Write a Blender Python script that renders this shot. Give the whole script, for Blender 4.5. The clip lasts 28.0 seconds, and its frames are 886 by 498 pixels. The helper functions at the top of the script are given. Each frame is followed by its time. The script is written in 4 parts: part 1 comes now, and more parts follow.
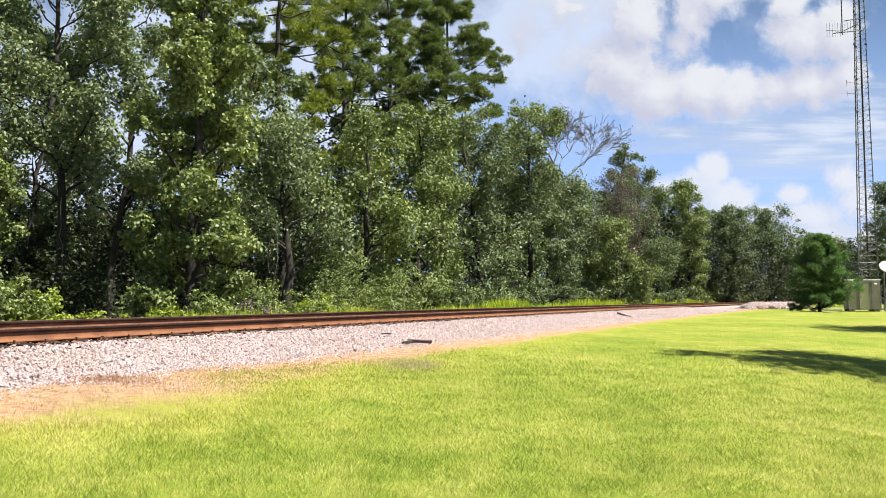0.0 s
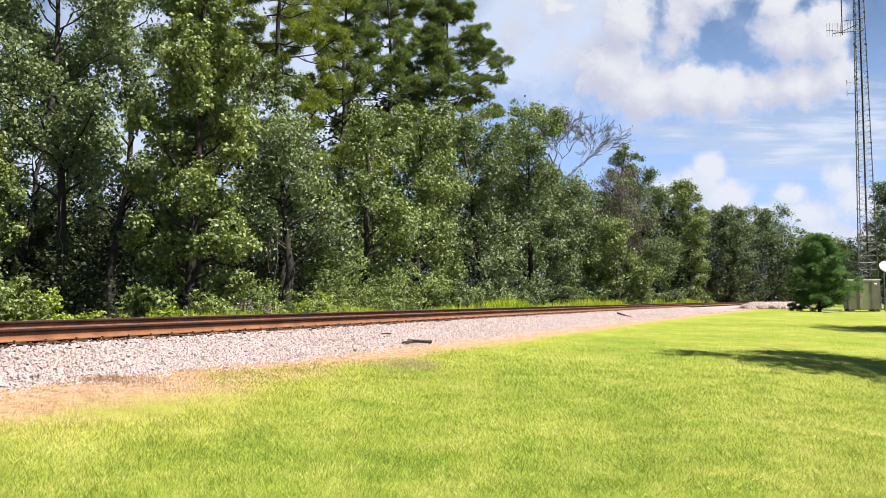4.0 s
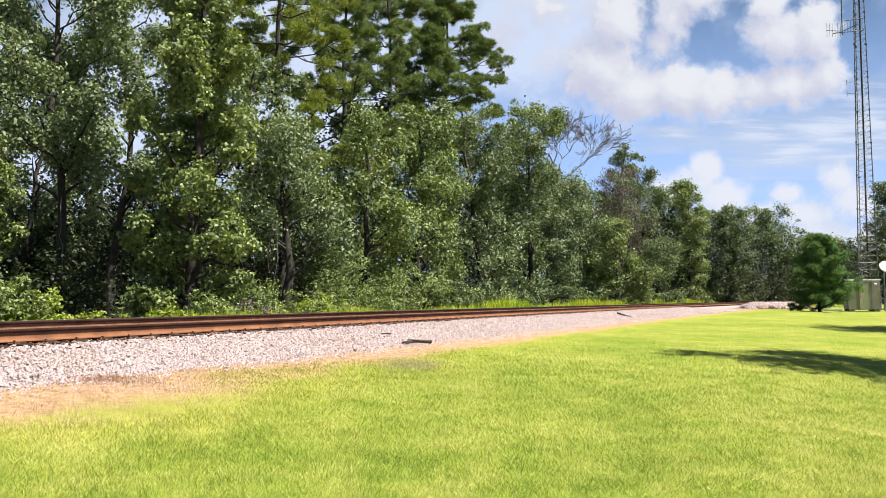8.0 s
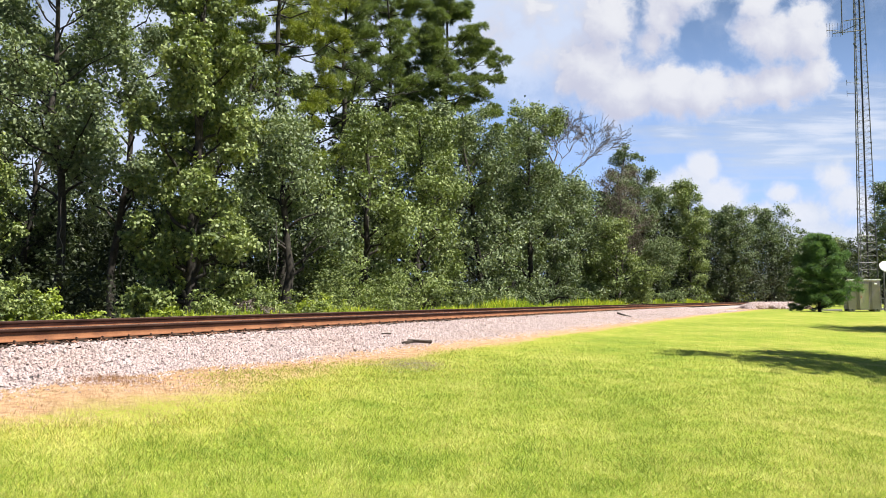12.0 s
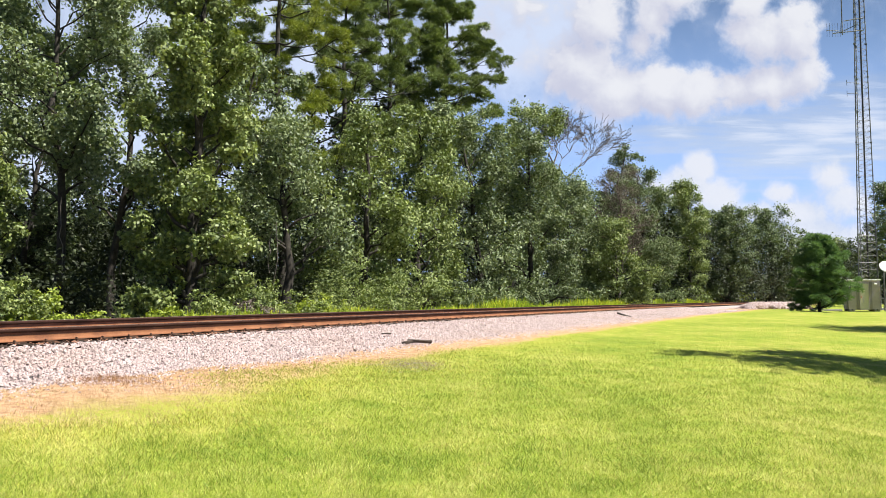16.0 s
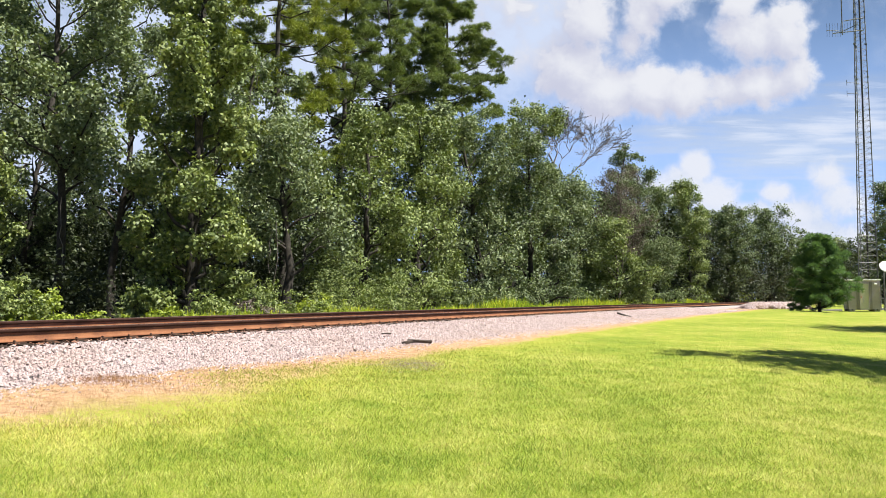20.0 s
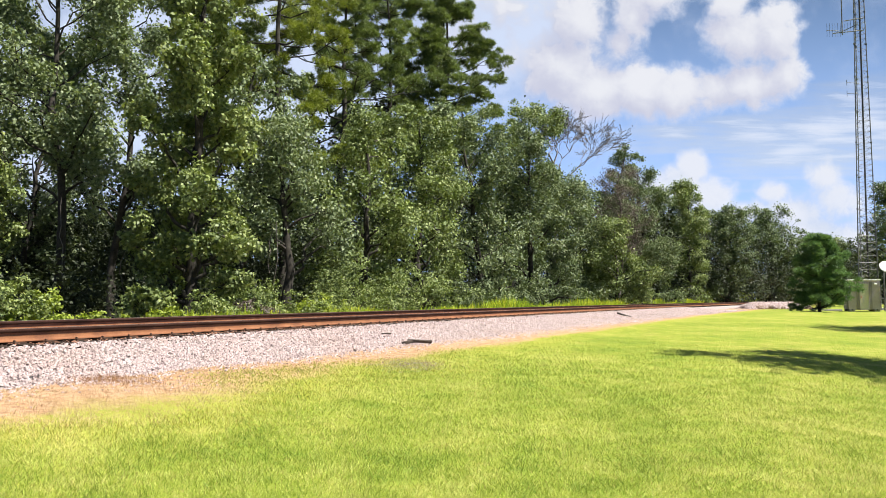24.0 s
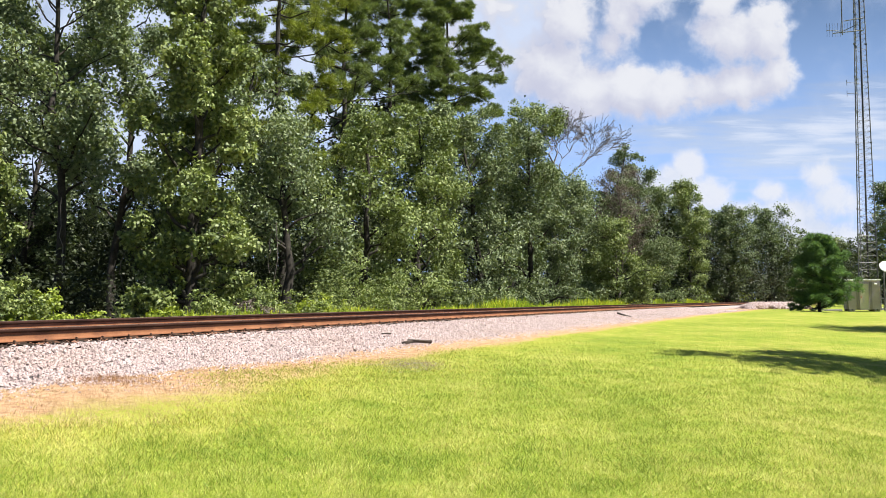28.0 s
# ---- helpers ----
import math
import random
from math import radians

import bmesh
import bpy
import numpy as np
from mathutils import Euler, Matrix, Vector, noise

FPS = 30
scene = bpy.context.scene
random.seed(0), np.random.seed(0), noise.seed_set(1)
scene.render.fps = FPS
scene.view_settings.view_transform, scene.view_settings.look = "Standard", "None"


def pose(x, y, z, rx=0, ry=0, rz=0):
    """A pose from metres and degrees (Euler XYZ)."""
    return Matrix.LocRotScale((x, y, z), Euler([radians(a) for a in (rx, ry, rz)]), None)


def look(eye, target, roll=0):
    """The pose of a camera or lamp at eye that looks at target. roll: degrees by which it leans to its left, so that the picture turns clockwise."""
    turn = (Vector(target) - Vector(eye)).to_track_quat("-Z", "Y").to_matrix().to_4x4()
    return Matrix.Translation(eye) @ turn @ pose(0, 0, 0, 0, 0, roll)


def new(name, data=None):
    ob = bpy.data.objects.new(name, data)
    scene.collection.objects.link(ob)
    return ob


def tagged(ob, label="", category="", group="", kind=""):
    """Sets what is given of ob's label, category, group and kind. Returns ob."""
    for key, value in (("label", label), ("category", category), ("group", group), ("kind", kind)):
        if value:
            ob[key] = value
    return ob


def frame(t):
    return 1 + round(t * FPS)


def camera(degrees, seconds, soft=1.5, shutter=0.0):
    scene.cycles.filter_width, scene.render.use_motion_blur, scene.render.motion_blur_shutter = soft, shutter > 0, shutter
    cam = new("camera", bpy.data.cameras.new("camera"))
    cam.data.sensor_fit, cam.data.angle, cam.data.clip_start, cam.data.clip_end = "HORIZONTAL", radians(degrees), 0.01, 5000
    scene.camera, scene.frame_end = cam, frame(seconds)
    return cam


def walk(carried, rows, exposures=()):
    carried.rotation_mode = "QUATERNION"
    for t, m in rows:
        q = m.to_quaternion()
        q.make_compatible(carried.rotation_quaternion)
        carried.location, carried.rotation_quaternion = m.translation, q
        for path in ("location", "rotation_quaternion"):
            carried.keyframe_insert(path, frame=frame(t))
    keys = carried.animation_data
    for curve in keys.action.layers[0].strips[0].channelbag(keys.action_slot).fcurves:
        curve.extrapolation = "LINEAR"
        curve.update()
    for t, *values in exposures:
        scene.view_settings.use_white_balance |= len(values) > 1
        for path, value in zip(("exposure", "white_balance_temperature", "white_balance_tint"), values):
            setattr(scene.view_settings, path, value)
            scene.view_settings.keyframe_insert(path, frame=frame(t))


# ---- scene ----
# The camera stands still on its tripod at the edge of the lawn.
EYE = 1.4
cam = camera(57.0, 28.0, soft=0.7)
STAND = pose(0, 0, EYE, 93.547, 0, 0)
walk(cam, [(0.0, STAND), (28.0, STAND)], exposures=[(0.0, 1.3), (28.0, 1.3)])

# ---- world and sun ----
SUN_AZ, SUN_EL = radians(112), radians(60)   # from +Y towards +X, and above the horizon
TO_SUN = Vector((math.sin(SUN_AZ) * math.cos(SUN_EL), math.cos(SUN_AZ) * math.cos(SUN_EL), math.sin(SUN_EL)))
world = bpy.data.worlds.new("daylight")
scene.world = world
world.use_nodes = True
wn, wl = world.node_tree.nodes, world.node_tree.links
sky = wn.new("ShaderNodeTexSky")
sky.sky_type, sky.sun_disc = "NISHITA", False
sky.sun_elevation, sky.sun_rotation = SUN_EL, SUN_AZ
sky.air_density, sky.dust_density, sky.ozone_density = 1.0, 0.3, 4.5
wl.new(sky.outputs[0], wn["Background"].inputs[0])
wn["Background"].inputs[1].default_value = 0.035
sun_data = bpy.data.lights.new("sun", "SUN")
sun_data.energy, sun_data.angle, sun_data.color = 5.0, radians(0.55), (1.0, 0.95, 0.86)
sun = new("sun", sun_data)
sun.matrix_world = look((0, 0, 60), Vector((0, 0, 60)) - TO_SUN)


# ---- node helpers ----
class Nodes:
    """A material's node tree, with short calls for the nodes used here."""

    def __init__(self, name):
        self.mat = bpy.data.materials.new(name)
        self.mat.use_nodes = True
        self.n, self.l = self.mat.node_tree.nodes, self.mat.node_tree.links
        self.bsdf = self.n["Principled BSDF"]
        self.out = self.n["Material Output"]

    def put(self, socket, value):
        if isinstance(value, bpy.types.NodeSocket):
            self.l.new(value, socket)
        elif isinstance(value, (tuple, list)) and len(value) == 3 and socket.type == "RGBA":
            socket.default_value = (*value, 1)
        else:
            socket.default_value = value

    def math(self, op, a, b=0.0, c=None, clamp=False):
        n = self.n.new("ShaderNodeMath")
        n.operation, n.use_clamp = op, clamp
        self.put(n.inputs[0], a)
        self.put(n.inputs[1], b)
        if c is not None:
            self.put(n.inputs[2], c)
        return n.outputs[0]

    def mix(self, fac, a, b, blend="MIX"):
        n = self.n.new("ShaderNodeMix")
        n.data_type, n.blend_type = "RGBA", blend
        self.put(n.inputs["Factor"], fac)
        self.put(n.inputs[6], a)
        self.put(n.inputs[7], b)
        return n.outputs[2]

    def coord(self, kind="Object"):
        return self.n.new("ShaderNodeTexCoord").outputs[kind]

    def mapping(self, vec, scale=(1, 1, 1), loc=(0, 0, 0), rot=(0, 0, 0)):
        n = self.n.new("ShaderNodeMapping")
        self.put(n.inputs[0], vec)
        n.inputs["Scale"].default_value, n.inputs["Location"].default_value, n.inputs["Rotation"].default_value = scale, loc, rot
        return n.outputs[0]

    def noise(self, scale, detail=4, rough=0.55, vec=None, dist=0.0):
        n = self.n.new("ShaderNodeTexNoise")
        self.put(n.inputs["Vector"], vec if vec is not None else self.coord())
        n.inputs["Scale"].default_value, n.inputs["Detail"].default_value = scale, detail
        n.inputs["Roughness"].default_value, n.inputs["Distortion"].default_value = rough, dist
        return n.outputs["Fac"]

    def ramp(self, fac, stops):
        n = self.n.new("ShaderNodeValToRGB")
        self.put(n.inputs[0], fac)
        el = n.color_ramp.elements
        while len(el) < len(stops):
            el.new(0.5)
        for e, (p, c) in zip(el, stops):
            e.position, e.color = p, (*c, 1) if isinstance(c, tuple) else (c, c, c, 1)
        return n.outputs[0]

    def smooth(self, value, lo, hi):
        n = self.n.new("ShaderNodeMapRange")
        n.interpolation_type = "SMOOTHSTEP"
        self.put(n.inputs[0], value)
        n.inputs[1].default_value, n.inputs[2].default_value = lo, hi
        return n.outputs[0]

    def bump(self, height, strength=0.4, dist=0.02):
        n = self.n.new("ShaderNodeBump")
        n.inputs["Strength"].default_value, n.inputs["Distance"].default_value = strength, dist
        self.put(n.inputs["Height"], height)
        self.l.new(n.outputs[0], self.bsdf.inputs["Normal"])

    def done(self, colour, rough=0.8, metal=0.0, spec=0.5):
        self.put(self.bsdf.inputs["Base Color"], colour)
        self.put(self.bsdf.inputs["Roughness"], rough)
        self.put(self.bsdf.inputs["Metallic"], metal)
        self.bsdf.inputs["Specular IOR Level"].default_value = spec
        return self.mat


def surface(name, dark, light, scale=6.0, rough=0.8, metal=0.0, bump=0.3, fine=60.0, spec=0.4):
    """A worn surface: two tones mixed at a coarse and a fine scale, with relief."""
    k = Nodes(name)
    a, b = k.noise(scale, 5, 0.6), k.noise(fine, 3, 0.6)
    f = k.smooth(k.math("MULTIPLY_ADD", b, 0.45, k.math("MULTIPLY", a, 0.55)), 0.32, 0.68)
    k.bump(b, bump, 0.01)
    return k.done(k.mix(f, dark, light), rough, metal, spec)


def leaf_material(name, shade, tone, light, gloss=0.52, through_light=0.16, patch=0.45):
    """Leaves: hue varies leaf by leaf and in patches over the crown; some light comes through them, yellower than what they throw back."""
    k = Nodes(name)
    geo = k.n.new("ShaderNodeNewGeometry")
    isl = geo.outputs["Random Per Island"]
    big = k.noise(patch, 3, 0.5)
    f = k.math("ADD", k.math("MULTIPLY", isl, 0.6), k.math("MULTIPLY", big, 0.5))
    col = k.ramp(f, [(0.2, shade), (0.52, tone), (0.88, light)])
    k.done(col, gloss, 0.0, 0.26)
    tr = k.n.new("ShaderNodeBsdfTranslucent")
    k.put(tr.inputs[0], k.mix(1.0, col, (1.9, 2.0, 0.8), "MULTIPLY"))
    mx = k.n.new("ShaderNodeMixShader")
    mx.inputs[0].default_value = through_light
    k.l.new(k.bsdf.outputs[0], mx.inputs[1])
    k.l.new(tr.outputs[0], mx.inputs[2])
    k.l.new(mx.outputs[0], k.out.inputs[0])
    return k.mat


# ---- mesh helpers ----
def mesh_arrays(name, verts, faces):
    """A mesh from an (n, 3) array of corners and an (m, k) array of faces with k corners each."""
    verts, faces = np.asarray(verts, np.float32), np.asarray(faces, np.int32)
    me = bpy.data.meshes.new(name)
    m, k = faces.shape
    me.vertices.add(len(verts))
    me.vertices.foreach_set("co", verts.ravel())
    me.loops.add(m * k)
    me.loops.foreach_set("vertex_index", faces.ravel())
    me.polygons.add(m)
    me.polygons.foreach_set("loop_start", np.arange(0, m * k, k, dtype=np.int32))
    me.polygons.foreach_set("loop_total", np.full(m, k, np.int32))
    me.update(calc_edges=True)
    return me


def part(name, shape, material, parent=None, label="", smooth=False):
    """Link a bmesh or a mesh as ONE object under a thing or under a part."""
    if isinstance(shape, bmesh.types.BMesh):
        me = bpy.data.meshes.new(name)
        shape.to_mesh(me)
        shape.free()
    else:
        me = shape
    if material is not None and not me.materials:
        me.materials.append(material)
    if smooth:
        me.polygons.foreach_set("use_smooth", np.ones(len(me.polygons), bool))
    ob = new(name, me)
    ob.parent = parent
    if label:
        tagged(ob, label)
    return ob


def thing(name, m, label, category, group="", kind=""):
    ob = new(name)
    ob.matrix_world = m
    ob.empty_display_size = 0.2
    return tagged(ob, label, category, group, kind)


def box(bm, size, at=(0, 0, 0), turn=(0, 0, 0), bevel=0.0):
    """Add a box to bm, its edges bevelled if asked."""
    geo = bmesh.ops.create_cube(bm, size=1.0, matrix=pose(*at, *turn) @ Matrix.Diagonal((*size, 1)))
    if bevel:
        edges = list({e for v in geo["verts"] for e in v.link_edges})
        bmesh.ops.bevel(bm, geom=edges, offset=bevel, segments=2, affect="EDGES", profile=0.5)
    return bm


def solid(size, at=(0, 0, 0), turn=(0, 0, 0), bevel=0.0):
    return box(bmesh.new(), size, at, turn, bevel)


def rod(bm, a, b, r, sides=6, r2=None):
    """Add a round bar from a to b."""
    a, b = Vector(a), Vector(b)
    d = b - a
    m = Matrix.Translation((a + b) / 2) @ d.to_track_quat("Z", "Y").to_matrix().to_4x4()
    bmesh.ops.create_cone(bm, cap_ends=True, segments=sides, radius1=r, radius2=r if r2 is None else r2, depth=d.length, matrix=m)
    return bm


def tubes(paths, sides=6):
    """Corners and faces of tapered tubes: each path is (points, radii)."""
    vs, fs, n0 = [], [], 0
    ang = np.linspace(0, 2 * np.pi, sides, endpoint=False)
    for pts, radii in paths:
        pts = np.asarray(pts, float)
        d = np.gradient(pts, axis=0)
        d /= np.linalg.norm(d, axis=1)[:, None] + 1e-9
        ref = np.where(np.abs(d[:, 2:3]) > 0.9, [[1.0, 0, 0]], [[0, 0, 1.0]])
        u = np.cross(d, ref)
        u /= np.linalg.norm(u, axis=1)[:, None] + 1e-9
        w = np.cross(d, u)
        r = np.asarray(radii)[:, None, None]
        ring = pts[:, None, :] + r * (np.cos(ang)[None, :, None] * u[:, None, :] + np.sin(ang)[None, :, None] * w[:, None, :])
        vs.append(ring.reshape(-1, 3))
        k = len(pts)
        i, j = np.meshgrid(np.arange(k - 1), np.arange(sides), indexing="ij")
        a = n0 + i * sides + j
        b = n0 + i * sides + (j + 1) % sides
        fs.append(np.stack([a, b, b + sides, a + sides], -1).reshape(-1, 4))
        n0 += k * sides
    return np.concatenate(vs), np.concatenate(fs)


def unit(v):
    return v / (np.linalg.norm(v, axis=-1, keepdims=True) + 1e-9)


def leaf_mesh(name, centre, normal, size, rng, slim=0.62, tri=False):
    """Small folded leaves, one four-cornered island each."""
    n = len(centre)
    normal = unit(normal)
    t = unit(np.cross(normal, rng.normal(size=(n, 3))))
    w = np.cross(normal, t)
    s = (size * rng.uniform(0.65, 1.3, n))[:, None]
    lift = normal * s * 0.14
    if tri:
        v = np.stack([centre - t * s * 0.5, centre + t * s * 0.35 + w * s * slim * 0.75, centre + t * s * 0.5 - w * s * slim * 0.5 + lift], 1)
        return mesh_arrays(name, v.reshape(-1, 3), np.arange(3 * n).reshape(-1, 3))
    v = np.stack([centre - t * s * 0.5, centre + w * s * slim * 0.5 + lift + t * s * 0.06,
                  centre + t * s * 0.5 - lift * 0.6, centre - w * s * slim * 0.5 + lift + t * s * 0.06], 1)
    return mesh_arrays(name, v.reshape(-1, 3), np.arange(4 * n).reshape(-1, 4))


def needle_mesh(name, centre, axis, length, rng, per=9, width=0.02):
    """Tufts of needles: each tuft a fan of thin three-cornered blades round its axis."""
    n = len(centre)
    c = np.repeat(centre, per, 0)
    d = unit(np.repeat(unit(axis), per, 0) + rng.normal(scale=0.6, size=(n * per, 3)))
    w = unit(np.cross(d, rng.normal(size=d.shape))) * width
    ln = (length * rng.uniform(0.7, 1.25, n * per))[:, None]
    v = np.stack([c - w, c + w, c + d * ln], 1)
    return mesh_arrays(name, v.reshape(-1, 3), np.arange(3 * n * per).reshape(-1, 3))


# ---- the lie of the land: s along the track, l across it to the far side ----
TURN = radians(23.1)
SIN, COS = math.sin(TURN), math.cos(TURN)


def bend(s):
    return np.maximum(np.asarray(s, float) - 10, 0) ** 2 / 2500


def plan(s, l):
    """World x, y of a place along and across the gently curving track."""
    q = np.asarray(l, float) - bend(s)
    return s * SIN - q * COS, s * COS + q * SIN


def track_of(x, y):
    s = x * SIN + y * COS
    return s, -x * COS + y * SIN + bend(s)


def ramp01(v, a, b):
    t = np.clip((np.asarray(v, float) - a) / (b - a), 0, 1)
    return t * t * (3 - 2 * t)


def toe(s):
    """Where the ballast's near foot lies across the track."""
    s = np.asarray(s, float)
    return np.clip(7.95 - 0.048 * (s - 6) + 0.16 * np.sin(0.8 * s + 0.4) + 0.08 * np.sin(2.1 * s), 5.2, 9.0)


def ground_z(x, y):
    s, l = track_of(np.asarray(x, float), np.asarray(y, float))
    lean = np.clip(l, -2, 7.9)
    z = 0.053 * lean + 0.57 * ramp01(s, 5, 60) * (1 - np.clip(l / 7.9, 0, 1) * 0.8)
    z = z + 0.02 * np.sin(x * 0.7 + 1) * np.cos(y * 0.5) * ramp01(np.hypot(x, y), 4, 14)
    return z + (0.62 - z) * ramp01(l, 12.5, 15) * 0.9


def ground_at(x, y):
    return float(ground_z(x, y))


def ballast_z(s, l):
    """The top of the ballast: a shoulder, a flat bed that leans with the curve, and the far shoulder."""
    s, l = np.asarray(s, float), np.asarray(l, float)
    t = toe(s)
    lawn = 0.053 * t + 0.11 * ramp01(s, 5, 60) - 0.03
    near = lawn + (0.735 - lawn) * np.clip((l - t) / (9.45 - t), 0, 1) ** 0.85
    top = 0.735 + 0.044 * (l - 9.45)
    far = 0.86 - 0.25 * (l - 12.3)
    return np.where(l < 9.45, near, np.where(l < 12.3, top, far))


# ---- clouds: far glowing sheets that drift, flat backdrops with sun and shade painted in ----
def puff_field(k, vec, puffs):
    """The strongest of a set of round puffs at a place on the sheet (1 in a puff's heart, 0 at its rim, less outside)."""
    best = None
    for a, e, ra, re, w in puffs:
        m = k.mapping(vec, scale=(1 / ra, 1.0, 1 / re), loc=(-a / ra, 0, -e / re))
        ln = k.n.new("ShaderNodeVectorMath")
        ln.operation = "LENGTH"
        k.put(ln.inputs[0], m)
        v = k.math("MULTIPLY", k.math("SUBTRACT", 1.0, ln.outputs["Value"]), w)
        best = v if best is None else k.math("SMOOTH_MAX", best, v, 0.25)
    return best


def cloud_material(name, puffs, dist, edge, soft, ragged, thick, white, grey, stretch=(1, 1, 1), sky_glow=0.0, veil=(), blue_veil=(0.287, 0.324, 0.405)):
    k = Nodes(name)
    vec = k.mapping(k.coord(), scale=(1 / dist, 0, 1 / dist))
    nvec = k.mapping(vec, scale=stretch)
    coarse, fine = k.noise(14, 3, 0.55, nvec, 0.4), k.noise(46, 6, 0.6, nvec, 0.3)
    rag = k.math("ADD", k.math("MULTIPLY", k.math("SUBTRACT", coarse, 0.5), ragged * 1.5), k.math("MULTIPLY", k.math("SUBTRACT", fine, 0.5), ragged))
    body = k.math("ADD", puff_field(k, vec, puffs), rag)
    alpha = k.math("MULTIPLY", k.smooth(body, edge, edge + soft), thick)
    # sunward side of each puff painted white, the other grey
    lit = k.math("ADD", puff_field(k, k.mapping(vec, loc=(0.016, 0, 0.028)), puffs), k.math("MULTIPLY", rag, 0.6))
    side = k.smooth(k.math("ADD", k.math("SUBTRACT", body, lit), k.math("MULTIPLY", k.math("SUBTRACT", fine, 0.5), 0.9)), -0.5, 0.75)
    col = k.mix(side, grey, white)
    # blue glow painted over the low sky to brighten it
    if sky_glow:
        sep = k.n.new("ShaderNodeSeparateXYZ")
        k.put(sep.inputs[0], vec)
        low = k.math("MULTIPLY", k.smooth(sep.outputs[2], 0.48, 0.06), sky_glow)
        col = k.mix(alpha, (0.197, 0.293, 0.515), col)
        alpha = k.math("MAXIMUM", alpha, low)
    if veil:
        soft_part = k.math("MAXIMUM", puff_field(k, vec, veil), 0.0)
        va = k.math("MULTIPLY", k.smooth(k.math("ADD", soft_part, k.math("MULTIPLY", rag, 0.35)), -0.05, 0.5), 0.9)
        col = k.mix(alpha, blue_veil, col)
        alpha = k.math("MAXIMUM", alpha, va)
    em, tr, mx = k.n.new("ShaderNodeEmission"), k.n.new("ShaderNodeBsdfTransparent"), k.n.new("ShaderNodeMixShader")
    k.put(em.inputs[0], col)
    em.inputs[1].default_value = 1.0
    k.put(mx.inputs[0], alpha)
    k.l.new(tr.outputs[0], mx.inputs[1])
    k.l.new(em.outputs[0], mx.inputs[2])
    k.l.new(mx.outputs[0], k.out.inputs[0])
    k.n.remove(k.bsdf)
    return k.mat


def cloud_sheet(name, dist, material, label):
    a, lo, hi = 0.85 * dist, -0.01 * dist, 0.62 * dist
    sheet = part(name, mesh_arrays(name, [(-a, 0, lo), (a, 0, lo), (a, 0, hi), (-a, 0, hi)], [[0, 1, 2, 3]]), material)
    sheet.matrix_world = pose(0, dist, EYE)
    return tagged(sheet, label, "clouds", kind="structure")


BANK = [
    (0.2443, 0.3456, 0.048, 0.052, 1.0), (0.2258, 0.2883, 0.062, 0.066, 1.0), (0.264, 0.2562, 0.065, 0.046, 1.0),
    (0.3203, 0.2597, 0.055, 0.042, 1.0), (0.3623, 0.2562, 0.048, 0.042, 0.9), (0.3115, 0.3528, 0.035, 0.038, 0.8),
    (0.3403, 0.3817, 0.042, 0.035, 0.8), (0.2967, 0.3169, 0.028, 0.024, 0.6), (0.4484, 0.3241, 0.052, 0.048, 1.0),
    (0.4909, 0.3313, 0.042, 0.052, 0.95), (0.4539, 0.2668, 0.052, 0.035, 0.8), (0.4116, 0.2597, 0.035, 0.028, 0.6),
    (0.5035, 0.2811, 0.035, 0.035, 0.7), (0.4355, 0.3673, 0.035, 0.028, 0.7),
    (0.105, 0.335, 0.034, 0.03, 0.36), (0.148, 0.362, 0.04, 0.03, 0.42), (0.165, 0.30, 0.04, 0.03, 0.36)]
VEIL = [
    (0.1241, 0.3313, 0.160, 0.105, 0.85), (0.1898, 0.3473, 0.120, 0.093, 0.8), (0.1516, 0.2455, 0.083, 0.042, 0.3), (-0.22, 0.30, 0.34, 0.24, 0.9), (-0.50, 0.20, 0.30, 0.20, 0.8)]
LOW = [
    (0.3337, 0.1606, 0.025, 0.025, 1.0), (0.3178, 0.136, 0.038, 0.031, 1.0), (0.3525, 0.1255, 0.042, 0.028, 0.9),
    (0.3003, 0.129, 0.035, 0.028, 0.8), (0.4361, 0.129, 0.028, 0.021, 0.8), (0.4564, 0.1045, 0.048, 0.028, 0.9),
    (0.4924, 0.1465, 0.031, 0.028, 0.7), (0.5125, 0.1185, 0.042, 0.035, 0.7), (0.4007, 0.1045, 0.055, 0.021, 0.7),
    (0.2761, 0.1395, 0.021, 0.017, 0.6), (0.455, 0.075, 0.075, 0.030, 0.9), (0.36, 0.085, 0.06, 0.024, 0.7), (0.53, 0.07, 0.05, 0.03, 0.9)]
STREAK = [
    (0.2912, 0.2049, 0.075, 0.022, 0.80), (0.3821, 0.2014, 0.105, 0.028, 0.80), (0.4732, 0.2075, 0.095, 0.032, 0.85),
    (0.3615, 0.2206, 0.083, 0.011, 0.50), (0.4306, 0.1817, 0.104, 0.026, 0.75), (0.5298, 0.2242, 0.055, 0.032, 0.62)]
cumulus_bank = cloud_sheet("cumulus_clouds", 3000, cloud_material("cumulus", BANK, 3000, -0.10, 0.52, 0.8, 0.97, (0.350, 0.353, 0.372), (0.247, 0.253, 0.308), veil=VEIL),
                           "white billowing cumulus clouds with pale grey undersides")
low_clouds = cloud_sheet("low_cumulus_clouds", 3700, cloud_material("far_cumulus", LOW, 3700, -0.05, 0.55, 0.7, 0.9, (0.346, 0.353, 0.380), (0.281, 0.304, 0.354)),
                         "small white cumulus clouds low over the trees")
high_clouds = cloud_sheet("high_cloud_streaks", 4300, cloud_material("cirrus", STREAK, 4300, -0.66, 1.5, 1.9, 0.90, (0.337, 0.354, 0.394), (0.309, 0.337, 0.394), (0.17, 1, 1.5), 0.85),
                          "thin streaks of high white cloud over a painted blue sky glow")


